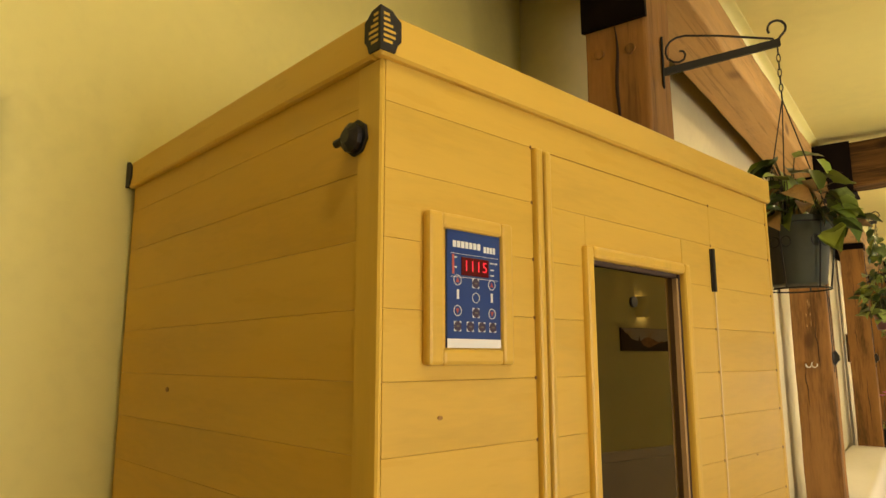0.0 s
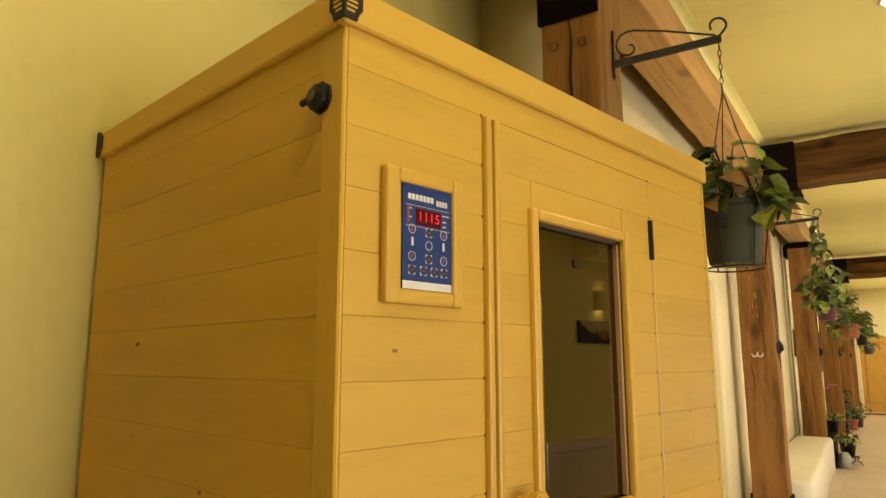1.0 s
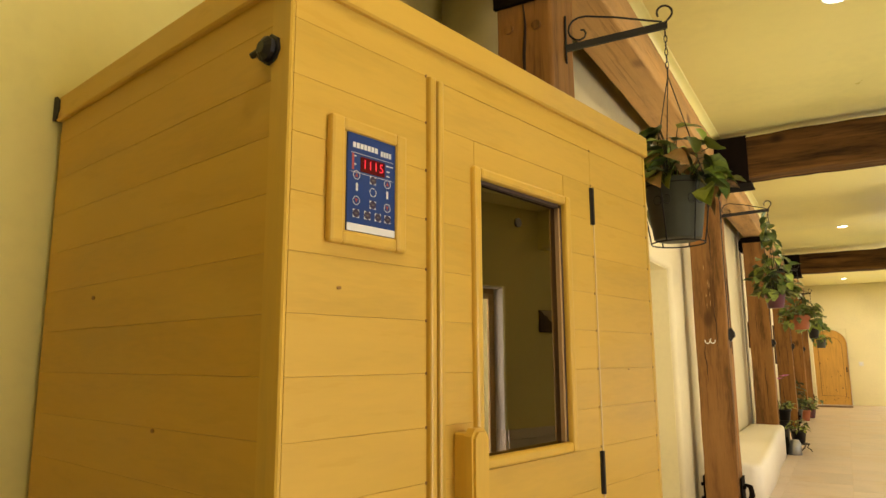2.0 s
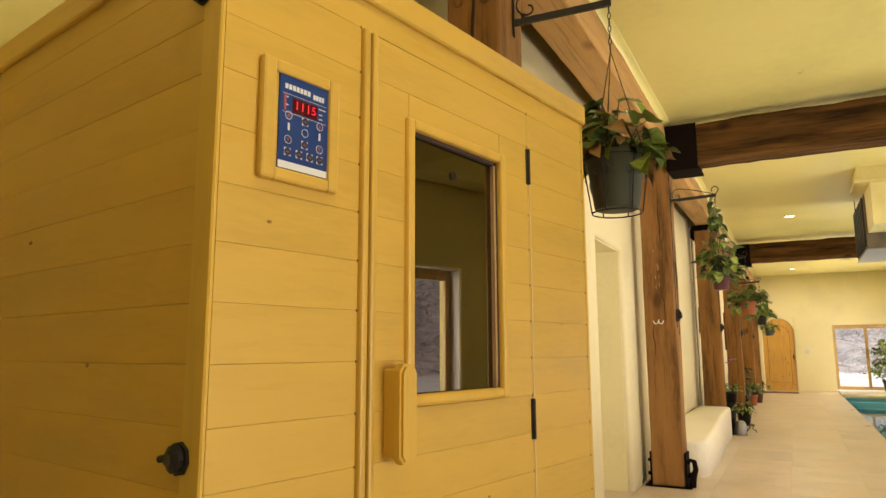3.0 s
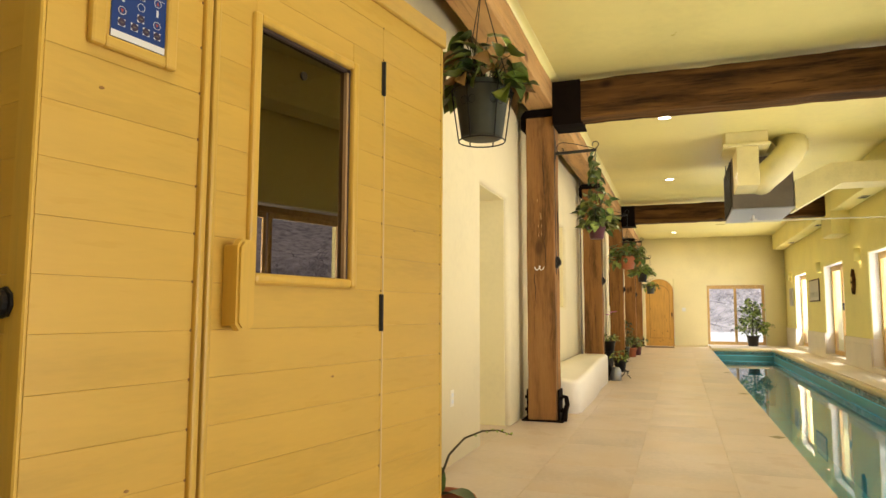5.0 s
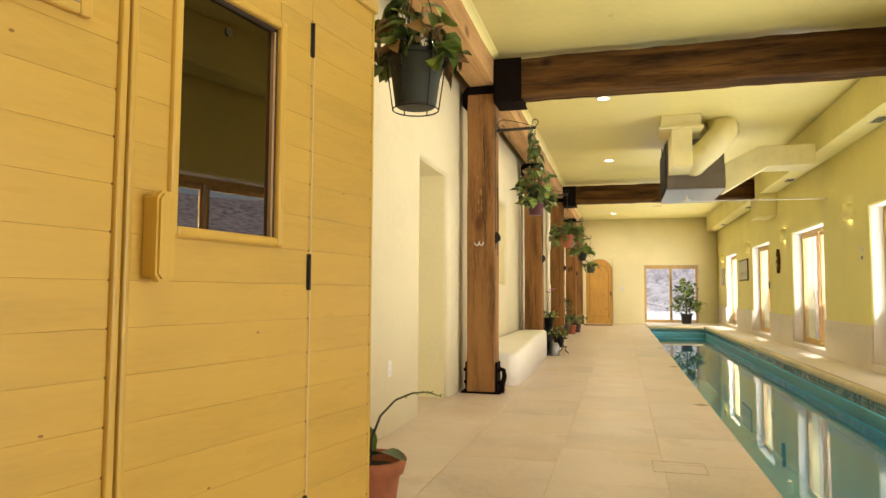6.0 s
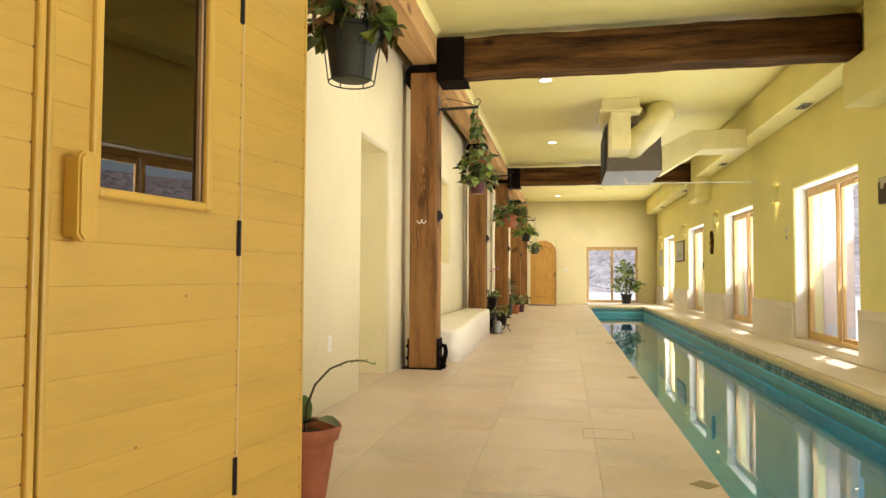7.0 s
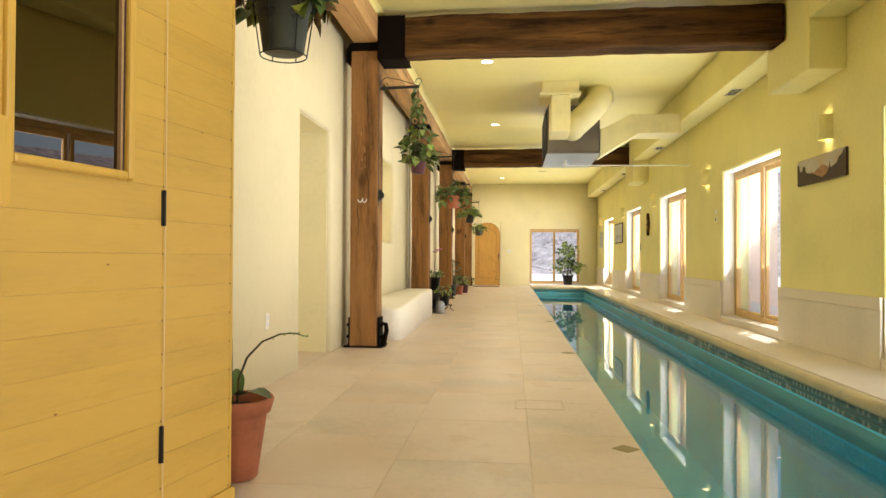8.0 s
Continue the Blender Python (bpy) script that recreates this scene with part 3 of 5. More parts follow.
# windows
def window(name, u0, u1, z0, z1, axis, depth, handle=False):
    """Timber window in its opening: outer frame, two sashes with panes."""
    if axis == "x":
        m = Matrix.Translation((depth, u1, z0)) @ Euler((0, 0, radians(-90))).to_matrix().to_4x4()
    else:
        m = Matrix.Translation((u0, depth, z0))
    w, h = u1 - u0, z1 - z0
    e = thing(name, m, "timber framed two-leaf glazed window in a deep opening", "window", kind="structure")
    front = -0.158 if axis == "x" else -0.112
    for x0, x1, za, zb in ((0.0, 0.006, 0.002, h - 0.007), (w - 0.006, w, 0.002, h - 0.007), (0.0, w, h - 0.006, h + 0.003)):
        part("reveal", bx(x0, x1, front + 0.02, -0.006, za, zb, 0.002), M_REVEAL, e, "white plastered reveal")
    if axis == "x":
        for x0, x1 in ((0.0062, 0.014), (w - 0.014, w - 0.0062)):
            part("reveal_slab", bx(x0, x1, front - 0.004, -0.006, 0.002, 0.62 - z0, 0.003), M_STONE, e, "pale limestone lining slab")
    f = bmesh.new()
    box(f, 0, w, 0, 0.07, 0, 0.05, 0.004)
    box(f, 0, w, 0, 0.07, h - 0.06, h, 0.004)
    box(f, 0, 0.04, 0.001, 0.069, 0.05, h - 0.06, 0.004)
    box(f, w - 0.04, w, 0.001, 0.069, 0.05, h - 0.06, 0.004)
    part("window_frame", f, M_FRAMEW, e)
    half = (w - 0.08) / 2
    for k in range(2):
        s = bmesh.new()
        a = 0.04 + k * half
        y = -0.004 + 0.036 * k
        t = 0.04
        box(s, a, a + t, y, y + 0.035, 0.052, h - 0.062, 0.004)
        box(s, a + half - t, a + half, y, y + 0.035, 0.052, h - 0.062, 0.004)
        box(s, a + t, a + half - t, y + 0.001, y + 0.034, 0.052, 0.095, 0.004)
        box(s, a + t, a + half - t, y + 0.001, y + 0.034, h - 0.115, h - 0.062, 0.004)
        sash = part("sash", s, M_FRAMEW, e)
        g = bmesh.new()
        g.faces.new([g.verts.new(p) for p in ((a + t - 0.005, y + 0.016, 0.09), (a + half - t + 0.005, y + 0.016, 0.09), (a + half - t + 0.005, y + 0.016, h - 0.11), (a + t - 0.005, y + 0.016, h - 0.11))])
        pane = part("pane", g, M_GLASS, sash)
        pane.visible_shadow = False
        if k == 1 and handle:
            hb = bx(a + 0.02, a + 0.05, y - 0.045, y, 0.95, 1.10, 0.006)
            part("handle", hb, M_IRON, e, "dark metal pull handle")
    return e


for k, (a, b) in enumerate(BAYS):
    window(f"window_{k + 1}", a, b, LZ + SILL + 0.002, 2.07, "x", RX + 0.165, k == 5)
window("window_8", FWIN[0], FWIN[1], LZ, FWIN[3], "y", FY + 0.12)

# arched plank door in the end wall
door = thing("door_1", Matrix.Translation((0, FY + 0.05, 0)), "arched knotty pine door, closed", "door", kind="structure")
outer = [(DOOR[0] + 0.004, 0.004)] + [(arch_c + (arch_w - 0.004) * math.cos(math.pi - a), DOOR[3] - arch_r + (arch_r - 0.004) * math.sin(a)) for a in (math.pi * k / 24 for k in range(25))] + [(DOOR[1] - 0.004, 0.004)]
part("leaf", slab(bmesh.new(), outer, 0, 0.045), M_PINE, door)
inner = [(DOOR[0] + 0.13, 0.25)] + [(arch_c + (arch_w - 0.13) * math.cos(math.pi - a), DOOR[3] - arch_r - 0.1 + (arch_r - 0.1) * math.sin(a)) for a in (math.pi * k / 24 for k in range(25))] + [(DOOR[1] - 0.13, 0.25)]
groove = bmesh.new()
tube(groove, [(x, -0.002, z) for x, z in inner + inner[:1]], 0.007, 6)
part("panel_moulding", groove, mat("dark pine edge", (0.26, 0.13, 0.035), 0.6), door)
knots = bmesh.new()
rk = random.Random(9)
for k in range(26):
    x, z = rk.uniform(DOOR[0] + 0.06, DOOR[1] - 0.06), rk.uniform(0.1, 1.95)
    r = rk.uniform(0.008, 0.02)
    slab(knots, [(x + r * math.cos(a) * 0.8, z + r * math.sin(a)) for a in (2 * math.pi * q / 9 for q in range(9))], -0.003, 0.002)
part("knots", knots, mat("pine knot", (0.13, 0.05, 0.015), 0.6), door)
part("latch", bx(DOOR[1] - 0.075, DOOR[1] - 0.045, -0.05, 0.0, 0.92, 1.06, 0.006), M_IRON, door, "black iron latch")

# ---- timber frame ----
for k, y in enumerate(POSTS + [FY - 0.16]):
    e = thing("timber_post", Matrix.Translation((-0.585, y, 0)), "reclaimed brown timber post on a black steel base", "post", "posts along the wall")
    part("timber", hewn(bmesh.new(), -0.14 if k else -0.10, 0.14, -0.13, 0.13, 0.012, 3.0, 2, 40, 0.006, 0.012, k * 3), M_POST, e)
    rc = random.Random(k + 40)
    for q in range(4):
        cr = bmesh.new()
        zc, ln, off = rc.uniform(0.5, 2.6), rc.uniform(0.3, 0.8), rc.uniform(-0.09, 0.09)
        left = [(off + 0.006 * math.sin(7 * w) + 0.004 * math.sin(17 * w), zc - ln / 2 + ln * w) for w in (i / 10 for i in range(11))]
        right = [(x + 0.007 * math.sin(math.pi * i / 10), z) for i, (x, z) in enumerate(left)]
        slab(cr, left + right[::-1][1:-1], *((-0.1345, -0.125) if q < 3 else (0.137, 0.1455)), "y" if q < 3 else "x")
        part("crack", cr, M_CRACK, e)
    part("base_plate", bx(-0.20, 0.20, -0.15, 0.15, 0.0, 0.012), M_STEEL, e, "black steel base plate")
    for s in (-1, 1):
        b = bx(min(s * 0.145, s * 0.16), max(s * 0.145, s * 0.16), -0.1, 0.1, 0.012, 0.30, 0.002)
        for z in (0.1, 0.22):
            for yy in (-0.05, 0.05):
                tube(b, [(s * 0.16, yy, z), (s * 0.185, yy, z)], 0.017, 6)
        part("side_plate", b, M_STEEL, e, "black steel side plate with bolts")
    if k in (1, 2):
        part("foot_clip", tube(bmesh.new(), [(0.20, -0.09, 0.012), (0.215, -0.09, 0.10), (0.235, -0.09, 0.17), (0.225, -0.09, 0.235), (0.19, -0.09, 0.25)], [0.03, 0.026, 0.024, 0.022, 0.012], 8), M_STEEL, e, "black iron clip beside the foot plate")
    part("cap_plate", bx(-0.15, 0.15, -0.14, 0.14, 3.0, 3.075), M_STEEL, e, "black steel cap plate")
    gus = None if k == 0 else slab(bmesh.new(), [(-0.2, 2.9), (-0.15, 2.86), (-0.15, 3.07), (-0.17, 3.07), (-0.2, 3.02)], -0.1, 0.1)
    if gus:
        part("gusset", gus, M_STEEL, e)
    if 0 < k < 5:
        part("knob", slab(bmesh.new(), [(0.136, 1.49), (0.158, 1.475), (0.172, 1.50), (0.192, 1.52), (0.190, 1.555), (0.166, 1.60), (0.150, 1.585), (0.136, 1.58)], -0.10, -0.05), M_DARKPOT, e, "small black angular knob")
        part("cable", tube(bmesh.new(), [(0.146, -0.12, 2.95), (0.147, -0.12, 2.2), (0.150, -0.115, 1.6), (0.150, -0.11, 1.42)], 0.004, 6), M_DARKPOT, e)
    if k == 1:
        hk = bmesh.new()
        pts = [(-0.03 + 0.022 * math.cos(a), -0.165, 1.49 + 0.03 * math.sin(a)) for a in (math.pi + math.pi * q / 8 for q in range(9))]
        tube(hk, pts, 0.005, 6)
        tube(hk, [(-0.008, -0.165, 1.49), (-0.008, -0.128, 1.50)], 0.005, 6)
        tube(hk, [(p[0] + 0.044, p[1], p[2]) for p in pts], 0.005, 6)
        part("hook", hk, M_WHITE, e, "white double coat hook")
        rs = random.Random(77)
        for q in range(9):
            px, pz, ln = 0.0 + rs.uniform(-0.03, 0.02), rs.uniform(1.75, 2.15), rs.uniform(0.03, 0.09)
            part("scrape", slab(bmesh.new(), [(px, pz), (px + 0.003, pz + ln * 0.4), (px + 0.001, pz + ln), (px - 0.003, pz + ln * 0.5)], -0.1362, -0.125), M_PLATE, e, "pale scraped sliver")
    if k == 0:
        part("face_plate", bx(-0.105, 0.143, -0.150, -0.13, 2.757, 3.07), M_STEEL, e, "black steel plate at the post head")
        split = [(0.02 + 0.005 * math.sin(9 * w), 2.755 - 0.45 * w) for w in (i / 10 for i in range(11))]
        part("crack", slab(bmesh.new(), split + [(x + 0.008 * math.sin(math.pi * i / 10) + 0.002, z) for i, (x, z) in enumerate(split)][::-1], -0.1375, -0.125), M_CRACK, e)
        for px, pz in ((-0.043, 2.66), (0.076, 2.65)):
            part("wood_plug", slab(bmesh.new(), [(px + 0.019 * math.cos(a), pz + 0.019 * math.sin(a)) for a in (2 * math.pi * q / 14 for q in range(14))], -0.139, -0.125), M_POST, e, "round wooden plug")
    if k == 2:
        pp = bmesh.new()
        tube(pp, [(-0.205, 0.02, 0.0), (-0.205, 0.02, 3.3)], 0.014, 8)
        tagged(part("conduit_pipe", pp, M_WHITE), "thin cream conduit pipe beside the post", "pipe").location = (-0.585, y + 0.05, 0)

for a, b in zip(POSTS, POSTS[1:] + [FY]):
    tagged(part("wall_plate_beam", hewn(bmesh.new(), -0.705, -0.445, a + 0.003, b - 0.003, 3.085, 3.333, 1, 40, 0.008, 0.012, a), M_PLATE), "brown timber beam running along the posts", "beam", "beams along the posts")
for k, y in enumerate((6.61, 14.86)):
    e = thing("cross_beam", Matrix.Translation((0, y, 2.9)), "dark hewn timber cross beam in a black steel shoe", "beam", "cross beams")
    tb = hewn(bmesh.new(), -0.44, 3.465, -0.15, 0.15, 0.045, 0.427, 0, 90, 0.014, 0.035, k * 7)
    for v in tb.verts:
        v.co.z += (v.co.x + 0.44) * 0.004
    part("timber", tb, M_BEAM, e)
    sh = bmesh.new()
    box(sh, -0.44, -0.165, -0.172, -0.158, 0.0, 0.425, 0.002)
    box(sh, -0.44, -0.165, 0.158, 0.172, 0.0, 0.425, 0.002)
    box(sh, -0.44, -0.15, -0.172, 0.172, -0.015, 0.0, 0.002)
    box(sh, -0.4445, -0.43, -0.172, 0.172, 0.0, 0.42, 0.002)
    part("shoe", sh, M_STEEL, e, "black steel beam shoe")


# ---- sauna cabin ----
SAUNA = Matrix.Translation((-0.2972, 0.7877, 0)) @ Euler((0, 0, radians(79.6))).to_matrix().to_4x4()
sauna = thing("sauna_cabin", SAUNA, "pale hemlock infrared sauna cabin with a glazed door", "sauna")
SW, SD, ST = 1.345, 1.015, 1.957
PL = 0.0985
JOINTS = [1.895 - PL * k for k in range(-1, 20)]
ZS = sorted({0.10, ST, *[z for z in JOINTS if 0.12 < z < ST - 0.02]})


def shell():
    bm = bmesh.new()
    box(bm, 0.03, SW - 0.03, SD - 0.05, SD - 0.01, 0.1, ST)
    box(bm, SW - 0.05, SW - 0.01, 0.03, SD - 0.051, 0.1, ST)
    box(bm, 0.022, 0.05, 0.06, SD - 0.051, 0.1, ST)
    box(bm, 0.03, SW - 0.03, 0.03, SD - 0.02, ST - 0.03, ST)
    box(bm, 0.03, SW - 0.03, 0.03, SD - 0.02, 0.1, 0.13)
    # inner front lining round the door glass
    box(bm, 0.051, 0.47, 0.028, 0.05, 0.13, ST - 0.031)
    box(bm, 0.86, SW - 0.051, 0.028, 0.05, 0.13, ST - 0.031)
    box(bm, 0.47, 0.86, 0.028, 0.05, 0.13, 1.10)
    box(bm, 0.47, 0.86, 0.028, 0.05, 1.74, ST - 0.031)
    return bm


part("lining", shell(), M_INSIDE, sauna, "brown inner lining")
part("bench_board", bx(0.06, SW - 0.06, 0.5, SD - 0.06, 0.48, 0.52, 0.006), M_INSIDE, sauna)
part("plinth", bx(-0.004, SW + 0.012, -0.012, SD, 0.0, 0.112, 0.006), M_HEM, sauna, "pale base plinth")
part("cap_board", bx(-0.010, SW + 0.010, -0.010, 0.012, ST, ST + 0.065, 0.004), M_HEM, sauna, "plain board capping the roof edge")
part("cap_board", bx(-0.010, 0.012, 0.013, SD + 0.01, ST, ST + 0.065, 0.004), M_HEMS, sauna)
part("cap_board", bx(SW - 0.012, SW + 0.014, 0.013, SD + 0.01, ST, ST + 0.065, 0.004), M_HEM, sauna)
part("roof_panel", bx(0.013, SW - 0.013, 0.013, SD + 0.01, ST + 0.02, ST + 0.05), M_HEM, sauna)
part("corner_post", bx(-0.001, 0.0085, 0.0, 0.0555, 0.112, ST - 0.001, 0.003), M_HEMV, sauna, "pale upright corner strip")
part("far_corner_post", bx(SW - 0.012, SW + 0.002, -0.001, 0.04, 0.112, ST - 0.001, 0.003), M_HEMV, sauna)
BX0, BX1, DX1 = 0.331, 0.372, 0.991


def plank(x0, x1, y, z0, z1, side=False):
    t = 0.0002
    if side:
        return bx(0.003, 0.021, x0, x1, z0 + t, z1 - t, 0.0006)
    return bx(x0, x1, y, y + 0.02, z0 + t, z1 - t, 0.0006)


for z0, z1 in zip(ZS, ZS[1:]):
    z0b = max(z0, 0.113)
    if z0 < 1.89:
        part("plank", plank(0.009, BX0 - 0.001, 0.002, z0b, z1), M_HEM, sauna)
        part("plank", plank(DX1 + 0.0012, SW - 0.0125, 0.002, z0b, z1), M_HEM, sauna)
    part("side_plank", plank(0.057, SD, 0, z0b, z1, True), M_HEMS, sauna)
    if z0 >= 1.89:
        part("plank", plank(0.009, SW - 0.0125, 0.002, z0b, z1), M_HEM, sauna)
bat = bmesh.new()
box(bat, BX0, BX0 + 0.018, -0.010, 0.02, 0.113, 1.8945, 0.005, 2)
part("batten", bat, M_HEMV, sauna, "upright rounded batten beside the door")
nail = None
for z in ZS[1:-1]:
    for x in (BX0 - 0.003, DX1 + 0.001, SW - 0.014):
        if nail is None:
            nail = part("nail_head", bx(-0.0013, 0.0013, 0.0003, 0.004, -0.0028, 0.0028), M_NAIL, sauna, "tiny dark notch at a board end")
            nail.location = (x, 0, z)
        else:
            share("nail_head", nail.data, sauna, Matrix.Translation((x, 0, z)))
for x, z, r in ((0.113, 1.449, 0.003), (0.78, 0.88, 0.003), (0.2, 0.72, 0.003), (0.62, 0.52, 0.003), (1.17, 1.3, 0.002)):
    kn = bmesh.new()
    slab(kn, [(x + 1.7 * r * math.cos(a), z + r * math.sin(a)) for a in (2 * math.pi * q / 8 for q in range(8))], 0.0005, 0.003)
    part("knot", kn, M_KNOT, sauna)
for y, z, r in ((0.72, 1.47, 0.005), (0.4, 1.2, 0.004)):
    kn = bmesh.new()
    slab(kn, [(y + 1.7 * r * math.cos(a), z + r * math.sin(a)) for a in (2 * math.pi * q / 8 for q in range(8))], 0.002, 0.004, "x")
    part("knot", kn, M_KNOT, sauna)

# door with window
sdoor = part("door", bx(BX0 + 0.025, BX1, -0.010, 0.02, 0.113, 1.893, 0.005, 2), M_HEMV, sauna, "closed board door with a tall glass pane")
W = (0.480, 0.848, 1.122, 1.727)
for z0, z1 in zip(ZS, ZS[1:]):
    z0b, z1b = max(z0, 0.116), min(z1, 1.8935)
    if z0b >= z1b:
        continue
    spans = [(BX1 + 0.0005, DX1 - 0.0008)]
    if z1b > W[2] and z0b < W[3]:
        spans = [(BX1 + 0.0005, W[0]), (W[1], DX1 - 0.0008)]
    for a, b in spans:
        part("plank", plank(a, b, 0.001, z0b, z1b), M_HEM, sdoor)
for z0, z1 in ((W[2], 1.206), (1.697, W[3])):
    part("plank", bx(W[0] + 0.001, W[1] - 0.001, 0.001, 0.02, 1.1075 if z0 == W[2] else 1.722, W[2] + 0.004 if z0 == W[2] else 1.7962, 0.001), M_HEM, sdoor)
fr = bmesh.new()
w0, w1, wz0, wz1 = W[0] - 0.012, W[1] + 0.014, W[2] - 0.012, W[3] + 0.012
box(fr, w0, w0 + 0.024, -0.012, 0.01, wz0, wz1, 0.007, 2)
box(fr, w1 - 0.024, w1, -0.012, 0.01, wz0, wz1, 0.007, 2)
box(fr, w0 + 0.023, w1 - 0.023, -0.0115, 0.01, wz0, wz0 + 0.024, 0.007, 2)
box(fr, w0 + 0.023, w1 - 0.023, -0.0115, 0.01, wz1 - 0.024, wz1, 0.007, 2)
part("window_moulding", fr, M_HEMV, sdoor, "rounded pale moulding round the pane")
gk = bmesh.new()
g0, g1, gz0, gz1 = w0 + 0.024, w1 - 0.024, wz0 + 0.024, wz1 - 0.024
box(gk, g1 - 0.005, g1, 0.004, 0.03, gz0, gz1)
box(gk, g0, g1 - 0.0145, 0.004, 0.03, gz1 - 0.008, gz1)
part("frame_edge", bx(g1 - 0.014, g1 - 0.0055, 0.005, 0.03, gz0, gz1 - 0.009), M_EDGE, sdoor, "brown inner edge of the door opening")
part("gasket", gk, M_RUBBER, sdoor, "dark brown gasket strip")
gp = bmesh.new()
gp.faces.new([gp.verts.new((x, 0.014 + 0.0100 * (x - 0.664), z)) for x, z in ((g0 - 0.004, gz0 - 0.004), (g1 + 0.004, gz0 - 0.004), (g1 + 0.004, gz1 + 0.004), (g0 - 0.004, gz1 + 0.004))])
pane = part("pane", gp, M_TINTED, sdoor, "dark tinted glass pane")
sk = slab(bmesh.new(), [(0.659 + 0.011 * math.cos(a), 1.645 + 0.011 * math.sin(a)) for a in (2 * math.pi * k / 18 for k in range(18))], 0.0105, 0.0135)
part("glass_stop", sk, M_DARKPOT, sdoor, "small round dark stop on the glass")
hd = slab(bmesh.new(), [(0.398, 1.020), (0.410, 1.006), (0.436, 1.006), (0.448, 1.020), (0.448, 1.186), (0.436, 1.200), (0.410, 1.200), (0.398, 1.186)], -0.050, -0.032)
slab(hd, [(0.403, 1.024), (0.413, 1.012), (0.433, 1.012), (0.443, 1.024), (0.443, 1.182), (0.433, 1.194), (0.413, 1.194), (0.403, 1.182)], -0.056, -0.050)
box(hd, 0.406, 0.440, -0.0325, 0.002, 1.016, 1.190, 0.003)
part("handle", hd, M_HEMV, sdoor, "chamfered pale wooden pull handle")
for z0, z1 in ((1.687, 1.789), (0.992, 1.097), (0.297, 0.404)):
    hb = bx(DX1 - 0.008, DX1 + 0.006, -0.0015, 0.003, z0, z1)
    tube(hb, [(DX1, -0.004, z0), (DX1, -0.004, z1)], 0.005, 8)
    part("hinge", hb, M_IRON, sdoor, "dark metal butt hinge")

# highlight along the door seam, painted as a thin pale piece
part("edge_strip", bx(DX1 + 0.0075, DX1 + 0.0125, -0.0005, 0.003, 0.114, 1.70, 0.0008), M_SEAM_LIGHT, sauna, "pale pinkish highlight painted along the door seam")

# control panel
ctl = part("control_panel", bx(0.108, 0.236, -0.006, 0.004, 1.540, 1.730), M_HEM, sauna, "blue control panel with red digits in a wooden frame")
cf = bmesh.new()
c0, c1, cz0, cz1 = 0.078, 0.259, 1.522, 1.745
box(cf, c0, c0 + 0.03, -0.016, 0.002, cz0, cz1, 0.006, 2)
box(cf, c1 - 0.026, c1, -0.0155, 0.002, cz0, cz1, 0.006, 2)
box(cf, c0 + 0.028, c1 - 0.025, -0.0152, 0.002, cz0, cz0 + 0.024, 0.006, 2)
box(cf, c0 + 0.028, c1 - 0.025, -0.0152, 0.002, cz1 - 0.024, cz1, 0.006, 2)
part("frame", cf, M_HEM, ctl, "bevelled pale wooden frame")
q0, q1, qz0, qz1 = 0.117, 0.231, 1.5475, 1.7215
part("film", bx(q0, q1, -0.010, -0.006, qz0, qz1), M_BLUE, ctl, "dark blue printed film")
FW, FH = q1 - q0, qz1 - qz0


def fx(a):
    return q0 + FW * a


def fz(b):
    return qz1 - FH * b


def bar(bm, a0, a1, b0, b1, y=-0.0104):
    return box(bm, fx(a0), fx(a1), y, -0.0099, fz(b1), fz(b0))


pr = bmesh.new()
bar(pr, 0.0, 1.0, 0.925, 1.0)
for a0, a1, b0, k in ((0.10, 0.63, 0.092, 7), (0.68, 0.92, 0.108, 4)):
    for q in range(k):
        a = a0 + (a1 - a0) * q / k
        bar(pr, a, a + 0.78 * (a1 - a0) / k, b0, b0 + 0.056)
for a, b in ((0.15, 0.235), (0.15, 0.32), (0.82, 0.25), (0.90, 0.25), (0.83, 0.31), (0.83, 0.36)):
    bar(pr, a - 0.02, a + 0.02 + 0.03 * (a > 0.8), b - 0.006, b + 0.006)
for a, b in ((0.19, 0.55), (0.83, 0.56)):
    bar(pr, a - 0.02, a + 0.02, b - 0.04, b + 0.04)
BUTTONS = ((0.52, 0.445), (0.52, 0.70), (0.18, 0.82), (0.41, 0.82), (0.63, 0.82), (0.84, 0.82))
for a, b in BUTTONS:
    bar(pr, a - 0.064, a + 0.064, b - 0.042, b + 0.042)


def disc(bm, a, b, r, y0, y1, n=20, hole=0.0):
    pts = [(fx(a) + r * math.cos(t), fz(b) + r * math.sin(t)) for t in (2 * math.pi * k / n for k in range(n))]
    if not hole:
        return slab(bm, pts, y0, y1)
    tube(bm, [(x, (y0 + y1) / 2, z) for x, z in pts + pts[:1]], hole, 5)
    return bm


rd = bmesh.new()
for a, b in ((0.18, 0.43), (0.18, 0.69), (0.83, 0.445), (0.83, 0.70), (0.52, 0.57)):
    part("ring", disc(bmesh.new(), a, b, 0.0075, -0.011, -0.010, hole=0.0006), M_PRINT, ctl)
for a, b in ((0.18, 0.43), (0.18, 0.69), (0.83, 0.445), (0.83, 0.70)):
    s = 0.004 if b < 0.5 else -0.004
    ar = bmesh.new()
    part("arrow", slab(ar, [(fx(a) - 0.0035, fz(b) - s * 0.8), (fx(a) + 0.0035, fz(b) - s * 0.8), (fx(a), fz(b) + s)], -0.0107, -0.0099), M_REDP, ctl, "red arrow mark")
